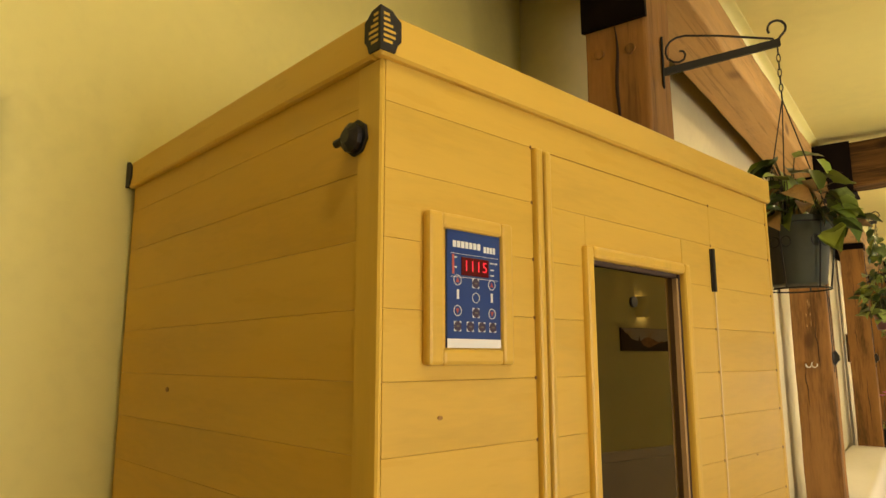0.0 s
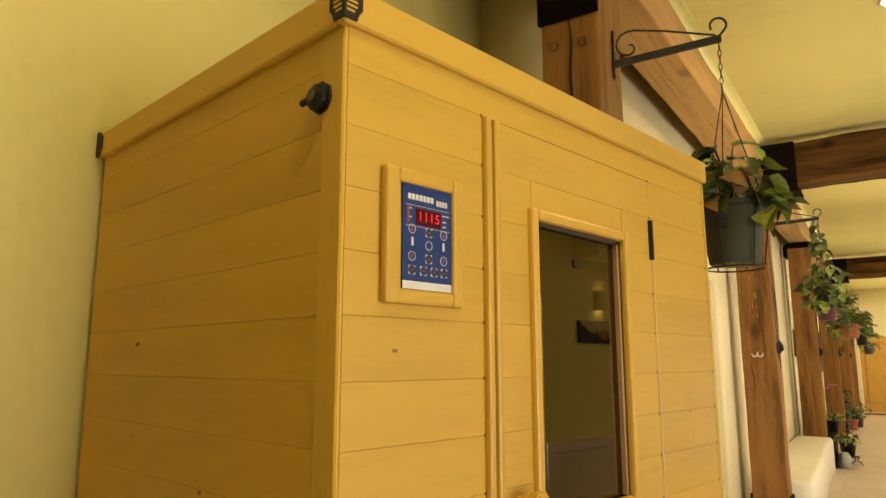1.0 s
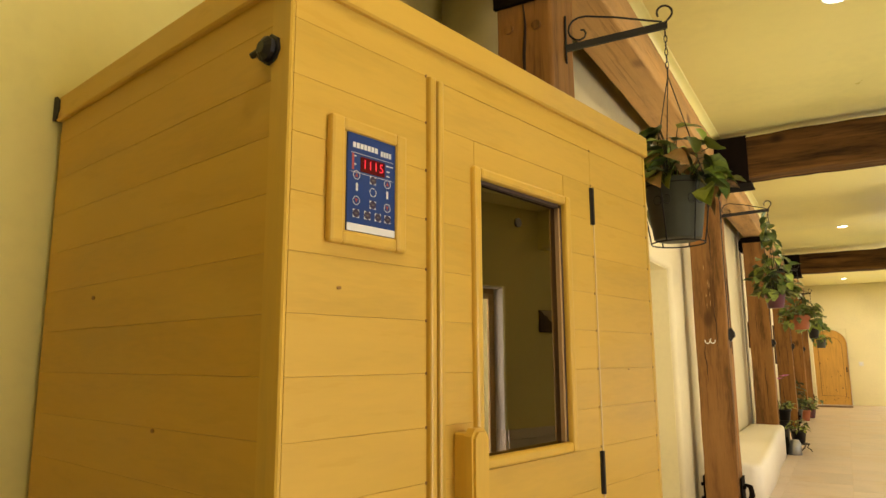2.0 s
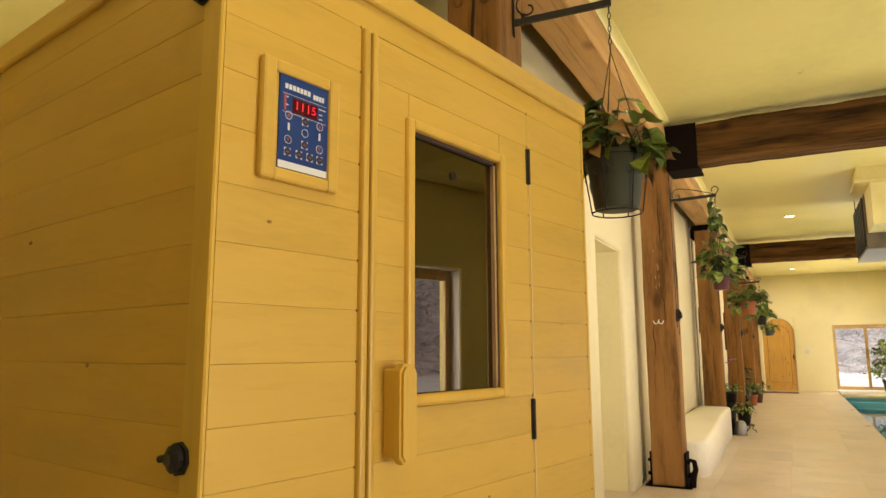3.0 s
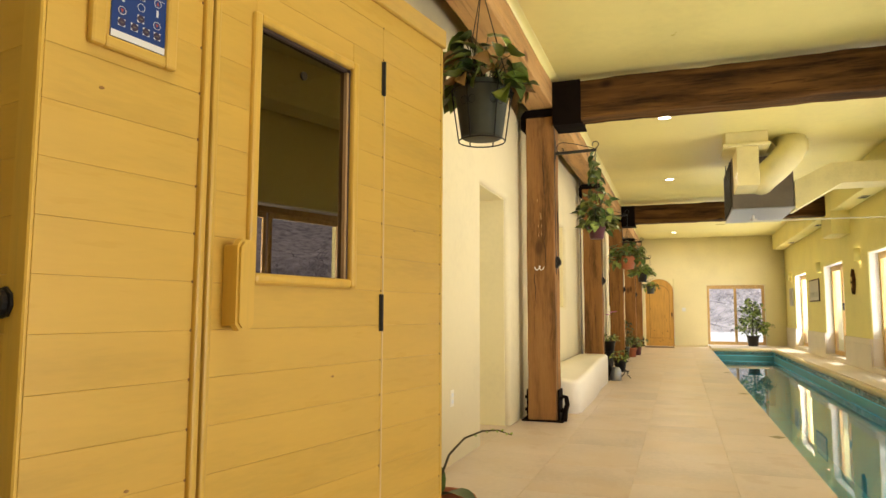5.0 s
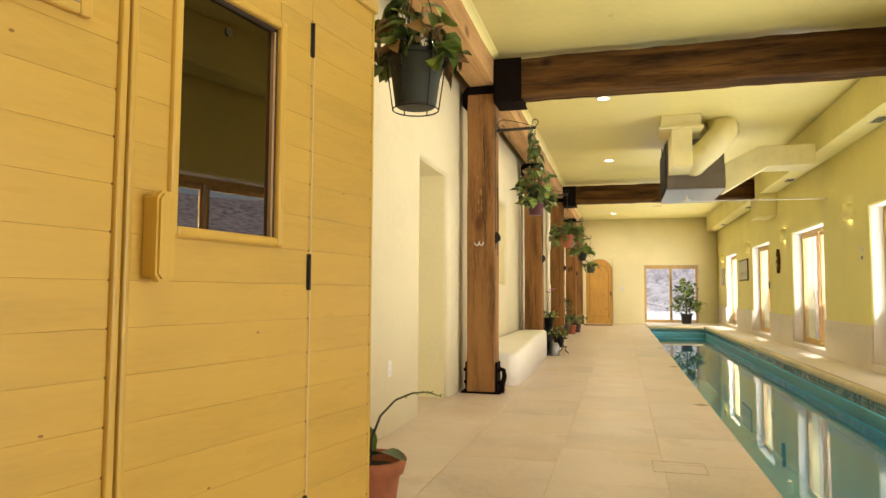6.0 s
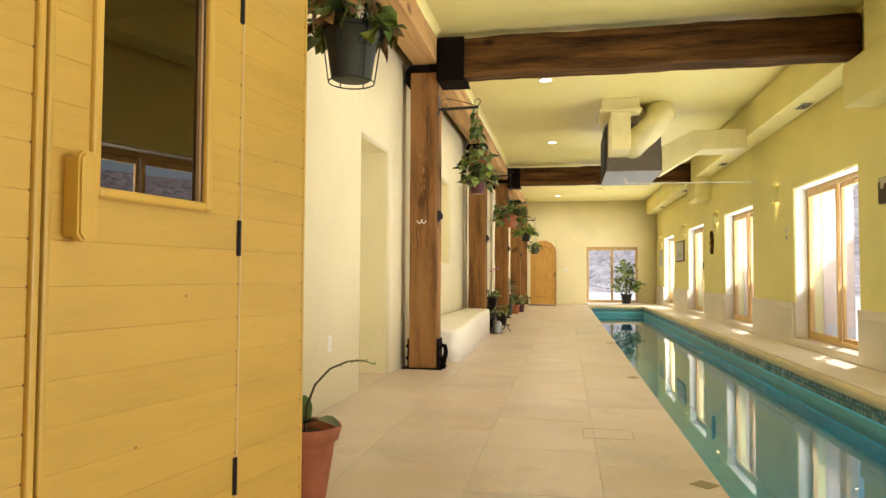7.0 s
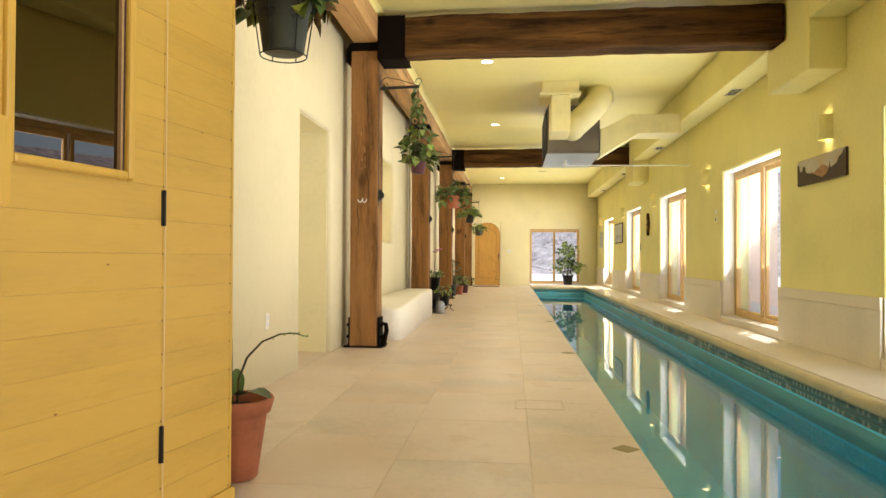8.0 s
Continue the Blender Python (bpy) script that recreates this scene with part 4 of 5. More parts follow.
for a, b in BUTTONS:
    part("button", disc(bmesh.new(), a, b, 0.0074, -0.0110, -0.0099), M_BUTTON, ctl, "dark round button with a grey mark")
    part("button_mark", bx(fx(a) - 0.0030, fx(a) + 0.0030, -0.0114, -0.0109, fz(b) - 0.0010, fz(b) + 0.0010), M_GREY, ctl)
bar(pr, 0.06, 0.96, 0.200, 0.204)
bar(pr, 0.06, 0.96, 0.400, 0.404)
bar(rd, 0.085, 0.125, 0.21, 0.38)
part("print", pr, M_PRINT, ctl, "white printed bars")
part("red_strip", rd, M_REDP, ctl, "red printed strip")
part("display", bx(fx(0.25), fx(0.77), -0.0115, -0.0098, fz(0.385), fz(0.225), 0.0008), M_REDDARK, ctl, "dark red digital display")
tc = bpy.data.curves.new("digits", "FONT")
tc.body = "1115"
tc.size = 0.023
tc.align_x, tc.align_y = "CENTER", "CENTER"
tc.space_character = 1.15
to = new("digits_source", tc)
me = bpy.data.meshes.new_from_object(to)
bpy.data.objects.remove(to)
me.materials.clear()
me.materials.append(M_LED)
share("digits", me, ctl, Matrix.Translation((fx(0.51), -0.0119, fz(0.305))) @ Euler((radians(90), 0, 0)).to_matrix().to_4x4())

# black corner guards and toggle latches
for y in (0.0, SD):
    s = -1 if y else 1
    gd = bmesh.new()
    for q in range(2):
        prof = [(0.0, 0.0), (0.026, 0.0), (0.030, 0.012), (0.037, 0.02), (0.037, 0.05), (0.028, 0.056), (0.02, 0.063), (0.0, 0.066)]
        if q == 0:
            slab(gd, [(-0.0125 + a, ST + 0.004 + b) for a, b in prof], -0.0135, -0.0105)
        else:
            slab(gd, [(-0.0125 + a, ST + 0.004 + b) for a, b in prof], -0.0136, -0.0106, "x")
    if y:
        for v in gd.verts:
            v.co.y = SD + 0.01 - v.co.y
    guard = part("corner_guard", gd, M_IRON, sauna, "black slotted metal corner guard")
    if not y:
        for k in range(6):
            z = ST + 0.016 + 0.0082 * k
            l = 0.016 + 0.006 * math.sin(k)
            part("slot", bx(-0.008, -0.008 + l, -0.0139, -0.0134, z, z + 0.004), M_HEM, guard)
            part("slot", bx(-0.0140, -0.0135, -0.008, -0.008 + l, z, z + 0.004), M_HEM, guard)
for z in (1.848, 1.06):
    lt = bmesh.new()
    oct_ = [(0.054 + 0.027 * math.cos(a), z + 0.027 * math.sin(a)) for a in (2 * math.pi * k / 8 + 0.2 for k in range(8))]
    slab(lt, oct_, -0.006, -0.001, "x")
    lathe_pts = [(0.022, 0.0), (0.022, 0.008), (0.014, 0.013), (0.0105, 0.016)]
    for r0, d0 in zip(lathe_pts, lathe_pts[1:]):
        tube(lt, [(-0.006 - r0[1], 0.057, z), (-0.006 - d0[1], 0.057, z)], [r0[0], d0[0]], 12)
    box(lt, -0.018, -0.006, 0.05, 0.078, z - 0.012, z + 0.01, 0.004)
    tube(lt, [(-0.012, 0.077, z), (-0.014, 0.092, z - 0.003)], 0.006, 8)
    part("latch", lt, M_DARKPOT, sauna, "black rotary draw latch")


# ---- ceiling lights, wall lamps ----
for y in (0.25, 4.3, 8.36, 12.37, 16.55, 20.73):
    e = thing("downlight", Matrix.Translation((0.58, y, CZ)), "small round recessed ceiling downlight, lit", "ceiling light", "downlights")
    rim = bmesh.new()
    ring(rim, (0, 0, -0.004), 0.078, 0.008)
    part("trim", rim, M_WHITE, e, smooth=True)
    part("lens", lathe(bmesh.new(), [(0.074, -0.006), (0.074, -0.002)], 24), M_LAMP, e, "glowing lens")
    dl = new("downlight_lamp", bpy.data.lights.new("downlight_lamp", "AREA"))
    dl.data.shape, dl.data.size, dl.data.energy, dl.data.color = "DISK", 0.13, 19.0, (1.0, 0.87, 0.66)
    dl.location = (0.58, y, CZ - 0.012)
for y in (-1.5, 2.45, 6.13, 9.82, 13.5, 17.05, 21.2):
    e = thing("wall_sconce", Matrix.Translation((RX, y, 1.97)), "yellow plaster half-round wall sconce, lit", "wall lamp", "sconces on the wall")
    hs = bmesh.new()
    prof = [(-0.001, 0.075), (-0.045, 0.065), (-0.08, 0.035), (-0.092, 0.0), (-0.08, -0.035), (-0.045, -0.065), (-0.001, -0.075)]
    inner_p = [(x * 0.93, y_ * 0.93) for x, y_ in prof]
    a = [[hs.verts.new((x, q, z)) for x, q in p] for p, z in ((prof, 0.0), (prof, 0.22), (inner_p, 0.22), (inner_p, 0.0))]
    for p, q in zip(a, a[1:] + a[:1]):
        for k in range(len(prof) - 1):
            hs.faces.new((p[k], p[k + 1], q[k + 1], q[k]))
    bmesh.ops.recalc_face_normals(hs, faces=hs.faces)
    part("shade", hs, M_PLASTER, e, smooth=True)
    part("lens", slab(bmesh.new(), [(x * 0.9, q * 0.9) for x, q in prof], 0.02, 0.03, "z"), M_SCONCE, e, "glowing lens")
    part("upper_lens", slab(bmesh.new(), [(x * 0.9, q * 0.9) for x, q in prof], 0.17, 0.18, "z"), M_SCONCE, e, "glowing lens")
for y in (8.33, 12.47, 16.25, 20.1):
    e = thing("ceiling_vent", Matrix.Translation((SX + 0.19, y, SZ)), "small dark grille under the soffit", "vent", "soffit vents")
    part("frame", bx(-0.08, 0.08, -0.17, 0.17, -0.006, 0.0, 0.002), M_DUCT, e)
    for k in range(5):
        part("slat", bx(-0.055 + 0.024 * k, -0.041 + 0.024 * k, -0.14, 0.14, -0.010, -0.006), M_LOUVRE, e)

# ---- heating unit hung from the ceiling ----
hv = thing("air_handling_unit", Matrix.Translation((0, 0, 0)), "grey metal air unit with pale painted ducts, hung from the ceiling", "air unit")
part("body", bx(1.43, 2.21, 10.1, 11.6, 2.50, 3.22, 0.01), M_GREY, hv)
# lighter grey below stands for light the metal bottom reflects
part("underside", bx(1.42, 2.22, 10.09, 11.61, 2.485, 2.50, 0.003), mat("grey metal lightened by reflection", (0.42, 0.43, 0.46), 0.35, 0.3, var=0.05), hv, "underside with the reflected light put into its grey")
for k in range(7):
    part("louvre_slat", bx(1.405, 1.43, 10.14 + 0.2 * k, 10.20 + 0.2 * k, 2.53, 3.18, 0.003), M_LOUVRE, hv)
for x in (1.45, 2.19):
    for y in (10.15, 11.55):
        part("hanger_rod", tube(bmesh.new(), [(x, y, 3.22), (x, y, CZ)], 0.008, 6), M_IRON, hv)
boot = bx(1.32, 1.83, 9.38, 10.08, 3.26, CZ, 0.006)
part("duct_boot", boot, M_DUCT, hv)
part("duct_collar", bx(1.29, 1.86, 9.36, 10.09, 3.22, 3.26, 0.004), M_DUCT, hv)
part("down_duct", bx(1.45, 1.715, 9.40, 10.10, 2.70, 3.22, 0.006), M_DUCT, hv)
flex = bmesh.new()
spine = [(1.80, 10.12, 2.86), (1.80, 9.92, 2.86), (1.86, 9.78, 2.90), (1.97, 9.72, 2.99), (2.09, 9.72, 3.12), (2.16, 9.76, 3.24), (2.16, 9.86, 3.36), (2.12, 9.98, 3.46), (2.05, 10.1, 3.54)]
fine_s = []
for a, b in zip(spine, spine[1:]):
    for q in range(6):
        fine_s.append(Vector(a).lerp(Vector(b), q / 6))
tube(flex, fine_s, [0.178 + 0.006 * (k % 2) for k in range(len(fine_s))], 20)
part("flexible_duct", flex, M_DUCT, hv, "pale round flexible duct", smooth=True)
part("side_duct", slab(bmesh.new(), [(2.22, 2.47), (2.25, 2.47), (2.78, 2.79), (3.388, 2.79), (3.388, 3.07), (2.66, 3.07), (2.22, 2.85)], 10.1, 10.62), M_DUCT, hv, "pale sloping side duct")
part("upper_duct", bx(1.86, 2.4, 10.0, 10.4, 3.24, 3.40, 0.005), M_DUCT, hv)
vl = bmesh.new()
tube(vl, [(1.75, 10.75, 2.485), (1.75, 10.75, 2.40)], 0.018, 8)
tube(vl, [(1.70, 10.75, 2.42), (1.80, 10.75, 2.42)], 0.012, 8)
part("valve", vl, M_WHITE, hv)
part("drain_pipe", tube(bmesh.new(), [(1.75, 10.75, 2.40), (1.9, 10.75, 2.40), (3.69, 10.75, 2.39)], 0.010, 8), M_WHITE, hv, "thin white drain pipe")

# ---- hanging baskets ----
LEAF_A = leaf_mesh("leaf_broad", 0.105, 0.078, M_LEAF)
LEAF_B = leaf_mesh("leaf_light", 0.115, 0.085, M_LEAFY)
LEAF_C = leaf_mesh("leaf_dry", 0.12, 0.09, M_LEAFB, 0.4)
LEAF_D = leaf_mesh("leaf_dark", 0.10, 0.065, M_LEAFD)
LEAF_S = leaf_mesh("leaf_small", 0.06, 0.035, M_LEAF)
LEAF_SY = leaf_mesh("leaf_small_light", 0.06, 0.035, M_LEAFY)
LEAF_SD = leaf_mesh("leaf_small_dark", 0.07, 0.035, M_LEAFD)


def bracket(root, yaw, flat):
    e = thing("plant_bracket", Matrix.Translation(root) @ Euler((0, 0, yaw)).to_matrix().to_4x4(), "black wrought iron scroll bracket on a timber post", "bracket", "plant brackets")
    L = 0.404
    z1 = 0.015 if flat else 0.06
    arm = bmesh.new()
    p = [arm.verts.new(v) for v in ((0, -0.007, -0.014), (0, 0.007, -0.014), (0, 0.007, 0.014), (0, -0.007, 0.014), (L, -0.007, z1 - 0.014), (L, 0.007, z1 - 0.014), (L, 0.007, z1 + 0.014), (L, -0.007, z1 + 0.014))]
    for q in ((3, 2, 1, 0), (4, 5, 6, 7), (0, 1, 5, 4), (1, 2, 6, 5), (2, 3, 7, 6), (3, 0, 4, 7)):
        arm.faces.new([p[i] for i in q])
    part("arm", arm, M_IRON, e)
    part("wall_plate", bx(-0.002, 0.006, -0.014, 0.014, -0.06, 0.14, 0.002), M_IRON, e)
    rod = bmesh.new()
    za = 0.11 if flat else 0.135
    curl = [(0.062, 0, za - 0.058), (0.076, 0, za - 0.060), (0.083, 0, za - 0.075), (0.078, 0, za - 0.092), (0.060, 0, za - 0.102), (0.038, 0, za - 0.098), (0.020, 0, za - 0.082), (0.013, 0, za - 0.060), (0.017, 0, za - 0.036), (0.032, 0, za - 0.015), (0.055, 0, za - 0.003), (0.085, 0, za)]
    tube(rod, curl + [(0.2, 0, za - 0.3 * (za - z1 - 0.016)), (L - 0.02, 0, z1 + 0.016)], 0.004, 6)
    part("rod", rod, M_IRON, e)
    cu = bmesh.new()
    tube(cu, [(L - 0.012, 0, z1 + 0.005)] + [(L - 0.008 + 0.030 * math.cos(a), 0, z1 + 0.055 + 0.030 * math.sin(a)) for a in (math.radians(-50 + 26 * q) for q in range(11))], 0.0045, 6)
    part("end_scroll", cu, M_IRON, e)
    return Matrix.Translation(root) @ Euler((0, 0, yaw)).to_matrix().to_4x4() @ Vector((L - 0.01, 0, z1 - 0.014))


def basket(tip, rim_z, r, h, base_r, pot_mat, pot_label, label, leaves, count, spread, top, droop, seed, single=False, vine=0):
    rng = random.Random(seed)
    e = thing("hanging_plant", Matrix.Translation((tip.x, tip.y, rim_z - h)), label, "hanging plant", "hanging plants along the posts")
    up = tip.z - (rim_z - h)
    ch = bmesh.new()
    apex = h + min(0.44, 0.75 * (up - h))
    z = up
    k = 0
    while z - 0.03 > apex:
        c = [(0.006 * math.cos(a) * (k % 2), 0.006 * math.cos(a) * ((k + 1) % 2), z - 0.017 + 0.017 * math.sin(a)) for a in (2 * math.pi * q / 8 for q in range(9))]
        tube(ch, c, 0.002, 5)
        z -= 0.028
        k += 1
    tube(ch, [(0, 0, z + 0.005), (0, 0, apex)], 0.003, 5)
    part("chain", ch, M_IRON, e)
    wires = bmesh.new()
    for q in range(3):
        a = 2 * math.pi * q / 3 + 0.5
        tube(wires, [(0, 0, apex), (r * 1.03 * math.cos(a), r * 1.03 * math.sin(a), h)], 0.0022, 5)
    part("hanger_wire", wires, M_IRON, e)
    pot = lathe(bmesh.new(), [(base_r * 0.9, 0.0), (base_r, 0.006), (r * 0.95, h * 0.86), (r * 1.0, h * 0.87), (r * 1.02, h), (r * 0.94, h), (r * 0.9, h * 0.85)], 28)
    part("pot", pot, pot_mat, e, pot_label, smooth=True)
    part("soil", lathe(bmesh.new(), [(r * 0.9, h * 0.86), (r * 0.5, h * 0.93), (0.004, h * 0.95)], 20), M_SOIL, e)
    if single:
        wf = bmesh.new()
        ring(wf, (0, 0, -0.012), base_r * 1.12, 0.003)
        ring(wf, (0, 0, h * 0.9), r * 1.06, 0.003)
        for q in range(6):
            a = 2 * math.pi * q / 6 + 0.3
            c, s = math.cos(a), math.sin(a)
            tube(wf, [(base_r * 1.12 * c, base_r * 1.12 * s, -0.012), (r * 1.07 * c, r * 1.07 * s, h * 0.9)], 0.003, 5)
            for sg in (-1, 1):
                cx, cz = sg * 0.018, h * 0.62
                tube(wf, [((r * 0.99) * c - (cx + 0.015 * math.cos(t)) * s, (r * 0.99) * s + (cx + 0.015 * math.cos(t)) * c, cz + 0.018 * math.sin(t)) for t in (2 * math.pi * w / 10 for w in range(11))], 0.002, 4)
        part("wire_frame", wf, M_IRON, e, "black wire basket frame")
    poses, stems = [], bmesh.new()
    for k in range(count):
        a = rng.uniform(0, 2 * math.pi)
        q = spread * math.sqrt(rng.uniform(0.02, 1))
        zz = h + top * rng.uniform(0.05, 1) * (1 - 0.55 * (q / spread) ** 2) - droop * (q / spread) ** 3 * rng.uniform(0, 1)
        p = Vector((q * math.cos(a), q * math.sin(a), zz))
        if q < r * 1.02:
            p.z = max(p.z, h + 0.01)
        poses.append((rng.choice(leaves), leaf_pose(p, a + rng.uniform(-0.9, 0.9), rng.uniform(-0.3, 1.1), rng.uniform(-0.6, 0.6), rng.uniform(0.6, 1.15))))
        if k % 2 == 0:
            tube(stems, [(0.3 * p.x, 0.3 * p.y, h * 0.93), (0.7 * p.x, 0.7 * p.y, max(h + 0.02, p.z * 0.7 + 0.3 * h + 0.02)), tuple(p)], 0.002, 4)
    for k in range(vine):
        zz = h + (up - h) * rng.uniform(0.05, 1.05)
        a = rng.uniform(0, 2 * math.pi)
        w = 0.05 * rng.uniform(0.1, 1) + 0.03 * (1 - zz / up)
        poses.append((rng.choice(leaves), leaf_pose(Vector((w * math.cos(a), w * math.sin(a), zz)), a, rng.uniform(0.2, 1.3), rng.uniform(-0.5, 0.5), rng.uniform(0.6, 1.1))))
    if vine:
        tube(stems, [(0.02 * math.sin(5 * q), 0.02 * math.cos(4 * q), h + (up + 0.05 - h) * q / 8) for q in range(9)], 0.003, 5)
    part("stem", stems, M_STEM, e)
    if single:
        for lf, m in poses:
            share("leaf", lf, e, m)
    else:
        for lf in leaves:
            got = [m for l2, m in poses if l2 == lf]
            if got:
                part("foliage", foliage(bmesh.new(), lf, got), lf.materials[0], e, smooth=True)
    return e


tip = bracket((-0.443, 2.52, 2.594), radians(18.8), False)
basket(tip, 1.998, 0.119, 0.225, 0.087, M_PLASTIC, "grey-green plastic pot", "arrowhead vine in a grey-green pot in a wire hanging basket", [LEAF_A, LEAF_A, LEAF_A, LEAF_B, LEAF_B, LEAF_C, LEAF_C, LEAF_D, LEAF_D], 125, 0.185, 0.25, 0.13, 3, True)
tip = bracket((-0.443, 6.58, 2.63), radians(2), True)
basket(tip, 1.88, 0.085, 0.12, 0.065, M_PURPLEPOT, "brown plastic pot", "trailing pothos climbing its chain above a brown hanging pot", [LEAF_A, LEAF_B, LEAF_D], 120, 0.17, 0.42, 0.14, 5, False, 45)
tip = bracket((-0.443, 10.72, 2.55), 0.0, True)
basket(tip, 1.92, 0.12, 0.2, 0.085, M_TERRA, "terracotta pot", "bushy green plant in a terracotta hanging pot", [LEAF_A, LEAF_B, LEAF_D], 150, 0.27, 0.26, 0.2, 6)
tip = bracket((-0.443, 14.86, 2.55), 0.0, True)
basket(tip, 1.88, 0.10, 0.18, 0.08, M_DARKPOT, "dark plastic pot", "light green leafy plant in a dark hanging pot", [LEAF_B, LEAF_B, LEAF_D], 110, 0.24, 0.24, 0.1, 7)
tip = bracket((-0.443, 19.0, 2.5), 0.0, True)
basket(tip, 1.76, 0.11, 0.2, 0.09, M_PLASTIC, "grey plastic pot", "small green plant in a grey hanging pot", [LEAF_A, LEAF_D], 60, 0.2, 0.16, 0.1, 8)

# ---- orchid in a terracotta pot behind the sauna ----
orc = thing("orchid_pot", Matrix.Translation((-0.215, 2.54, 0)), "orchid with one arching bud spike in a terracotta pot", "potted plant")
part("pot", lathe(bmesh.new(), [(0.075, 0.0), (0.083, 0.008), (0.118, 0.25), (0.122, 0.262), (0.134, 0.268), (0.143, 0.300), (0.148, 0.318), (0.143, 0.328), (0.131, 0.326), (0.12, 0.30), (0.112, 0.27)], 36), M_TERRA, orc, smooth=True)
part("soil", lathe(bmesh.new(), [(0.116, 0.285), (0.06, 0.295), (0.004, 0.298)], 20), M_SOIL, orc)
LEAF_O = leaf_mesh("leaf_orchid", 0.17, 0.075, M_LEAFD, 0.38, (0.35, 0.8, 1.0, 0.95, 0.7, 0.15))
for yaw, pitch, s in ((-0.6, -0.45, 1.15), (2.6, -0.5, 1.1), (3.9, -0.25, 1.0), (-1.9, -0.2, 0.9), (2.0, -1.0, 0.8)):
    share("leaf", LEAF_O, orc, leaf_pose(Vector((0.02 * math.cos(yaw), 0.02 * math.sin(yaw), 0.335)), yaw, pitch, 0, s))
sp = bmesh.new()
arch = [(0.0, 0.0, 0.30), (0.005, 0.0, 0.40), (0.04, 0.0, 0.49), (0.10, 0.01, 0.555), (0.17, 0.02, 0.585), (0.23, 0.03, 0.59), (0.285, 0.03, 0.575)]
tube(sp, arch, [0.006, 0.0056, 0.005, 0.0045, 0.004, 0.003, 0.002], 6)
part("flower_spike", sp, M_STEM, orc, "thin dark arching spike")
bud = bmesh.new()
for k in range(9):
    q = 3.2 + 0.33 * k
    i = min(5, int(q))
    p = Vector(arch[i]).lerp(Vector(arch[i + 1]), q - i)
    d = Vector((0.012, 0.004 * (-1) ** k, 0.006 * (-1) ** k))
    tube(bud, [p, p + d * 0.6, p + d], [0.0015, 0.0045, 0.001], 6)
part("buds", bud, M_LEAFY, orc, "small green buds")
stake = tube(bmesh.new(), [(-0.03, 0.02, 0.29), (-0.035, 0.02, 0.56)], 0.003, 6)
part("stake", stake, M_STEM, orc)


# ---- pots and stands by the bench ----
def floor_plant(x, y, z, r, h, pm, label, leaves, count, spread, top, seed, name="potted_plant"):
    rng = random.Random(seed)
    e = thing(name, Matrix.Translation((x, y, z)), label, "potted plant", "pots along the wall")
    part("pot", lathe(bmesh.new(), [(r * 0.7, 0), (r * 0.74, 0.006), (r * 0.95, h * 0.84), (r * 1.04, h * 0.86), (r * 1.06, h), (r * 0.96, h), (r * 0.9, h * 0.85)], 24), pm, e, smooth=True)
    part("soil", lathe(bmesh.new(), [(r * 0.92, h * 0.88), (0.004, h * 0.93)], 18), M_SOIL, e)
    stems = bmesh.new()
    poses = []
    for k in range(count):
        a, q = rng.uniform(0, 2 * math.pi), spread * math.sqrt(rng.uniform(0.01, 1))
        zz = h + top * rng.uniform(0.08, 1) * (1 - 0.5 * (q / spread) ** 2)
        p = Vector((q * math.cos(a), q * math.sin(a), zz))
        poses.append((rng.choice(leaves), leaf_pose(p, a + rng.uniform(-0.8, 0.8), rng.uniform(-0.5, 0.9), rng.uniform(-0.5, 0.5), rng.uniform(0.6, 1.2))))
        if k % 3 == 0:
            tube(stems, [(0.2 * p.x, 0.2 * p.y, h * 0.9), (0.6 * p.x, 0.6 * p.y, h + 0.6 * (p.z - h)), tuple(p)], 0.0025, 4)
    part("stem", stems, M_STEM, e)
    for lf in leaves:
        got = [m for l2, m in poses if l2 == lf]
        if got:
            part("foliage", foliage(bmesh.new(), lf, got), lf.materials[0], e, smooth=True)
    return e


def stand(x, y, h, w):
    e = thing("plant_stand", Matrix.Translation((x, y, 0)), "black wrought iron plant stand", "plant stand", "plant stands")
    t = bmesh.new()
    ring(t, (0, 0, h - 0.006), w, 0.006, 20)
    part("ring", t, M_IRON, e)
    part("shelf", lathe(bmesh.new(), [(w * 0.98, h - 0.008), (w * 0.98, h)], 20), M_IRON, e)
    for k in range(3):
        a = 2 * math.pi * k / 3 + 0.4
        c, s = math.cos(a), math.sin(a)
        part("leg", tube(bmesh.new(), [(w * c, w * s, h - 0.01), (w * 0.8 * c, w * 0.8 * s, h * 0.5), (w * 1.15 * c, w * 1.15 * s, 0.03), (w * 1.25 * c, w * 1.25 * s, 0.0)], 0.007, 6), M_IRON, e)
    return e


stand(-0.415, 11.32, 0.42, 0.10)
floor_plant(-0.415, 11.32, 0.42, 0.10, 0.16, M_DARKPOT, "green leafy plant in a dark pot on an iron stand", [LEAF_S, LEAF_SY, LEAF_SD], 80, 0.13, 0.15, 21)
stand(-0.235, 11.15, 0.12, 0.13)
floor_plant(-0.235, 11.15, 0.12, 0.10, 0.17, M_DARKPOT, "bushy green plant in a black pot on a low stand", [LEAF_S, LEAF_SY, LEAF_SD], 90, 0.14, 0.18, 22)
floor_plant(-0.42, 16.6, 0.0, 0.12, 0.22, M_TERRA, "light green plant in a terracotta pot on the floor", [LEAF_B, LEAF_SY], 60, 0.2, 0.3, 23)
floor_plant(-0.36, 17.4, 0.0, 0.14, 0.25, M_PURPLEPOT, "small flowering plant in a plum-coloured pot", [LEAF_B, LEAF_S], 60, 0.24, 0.3, 24)
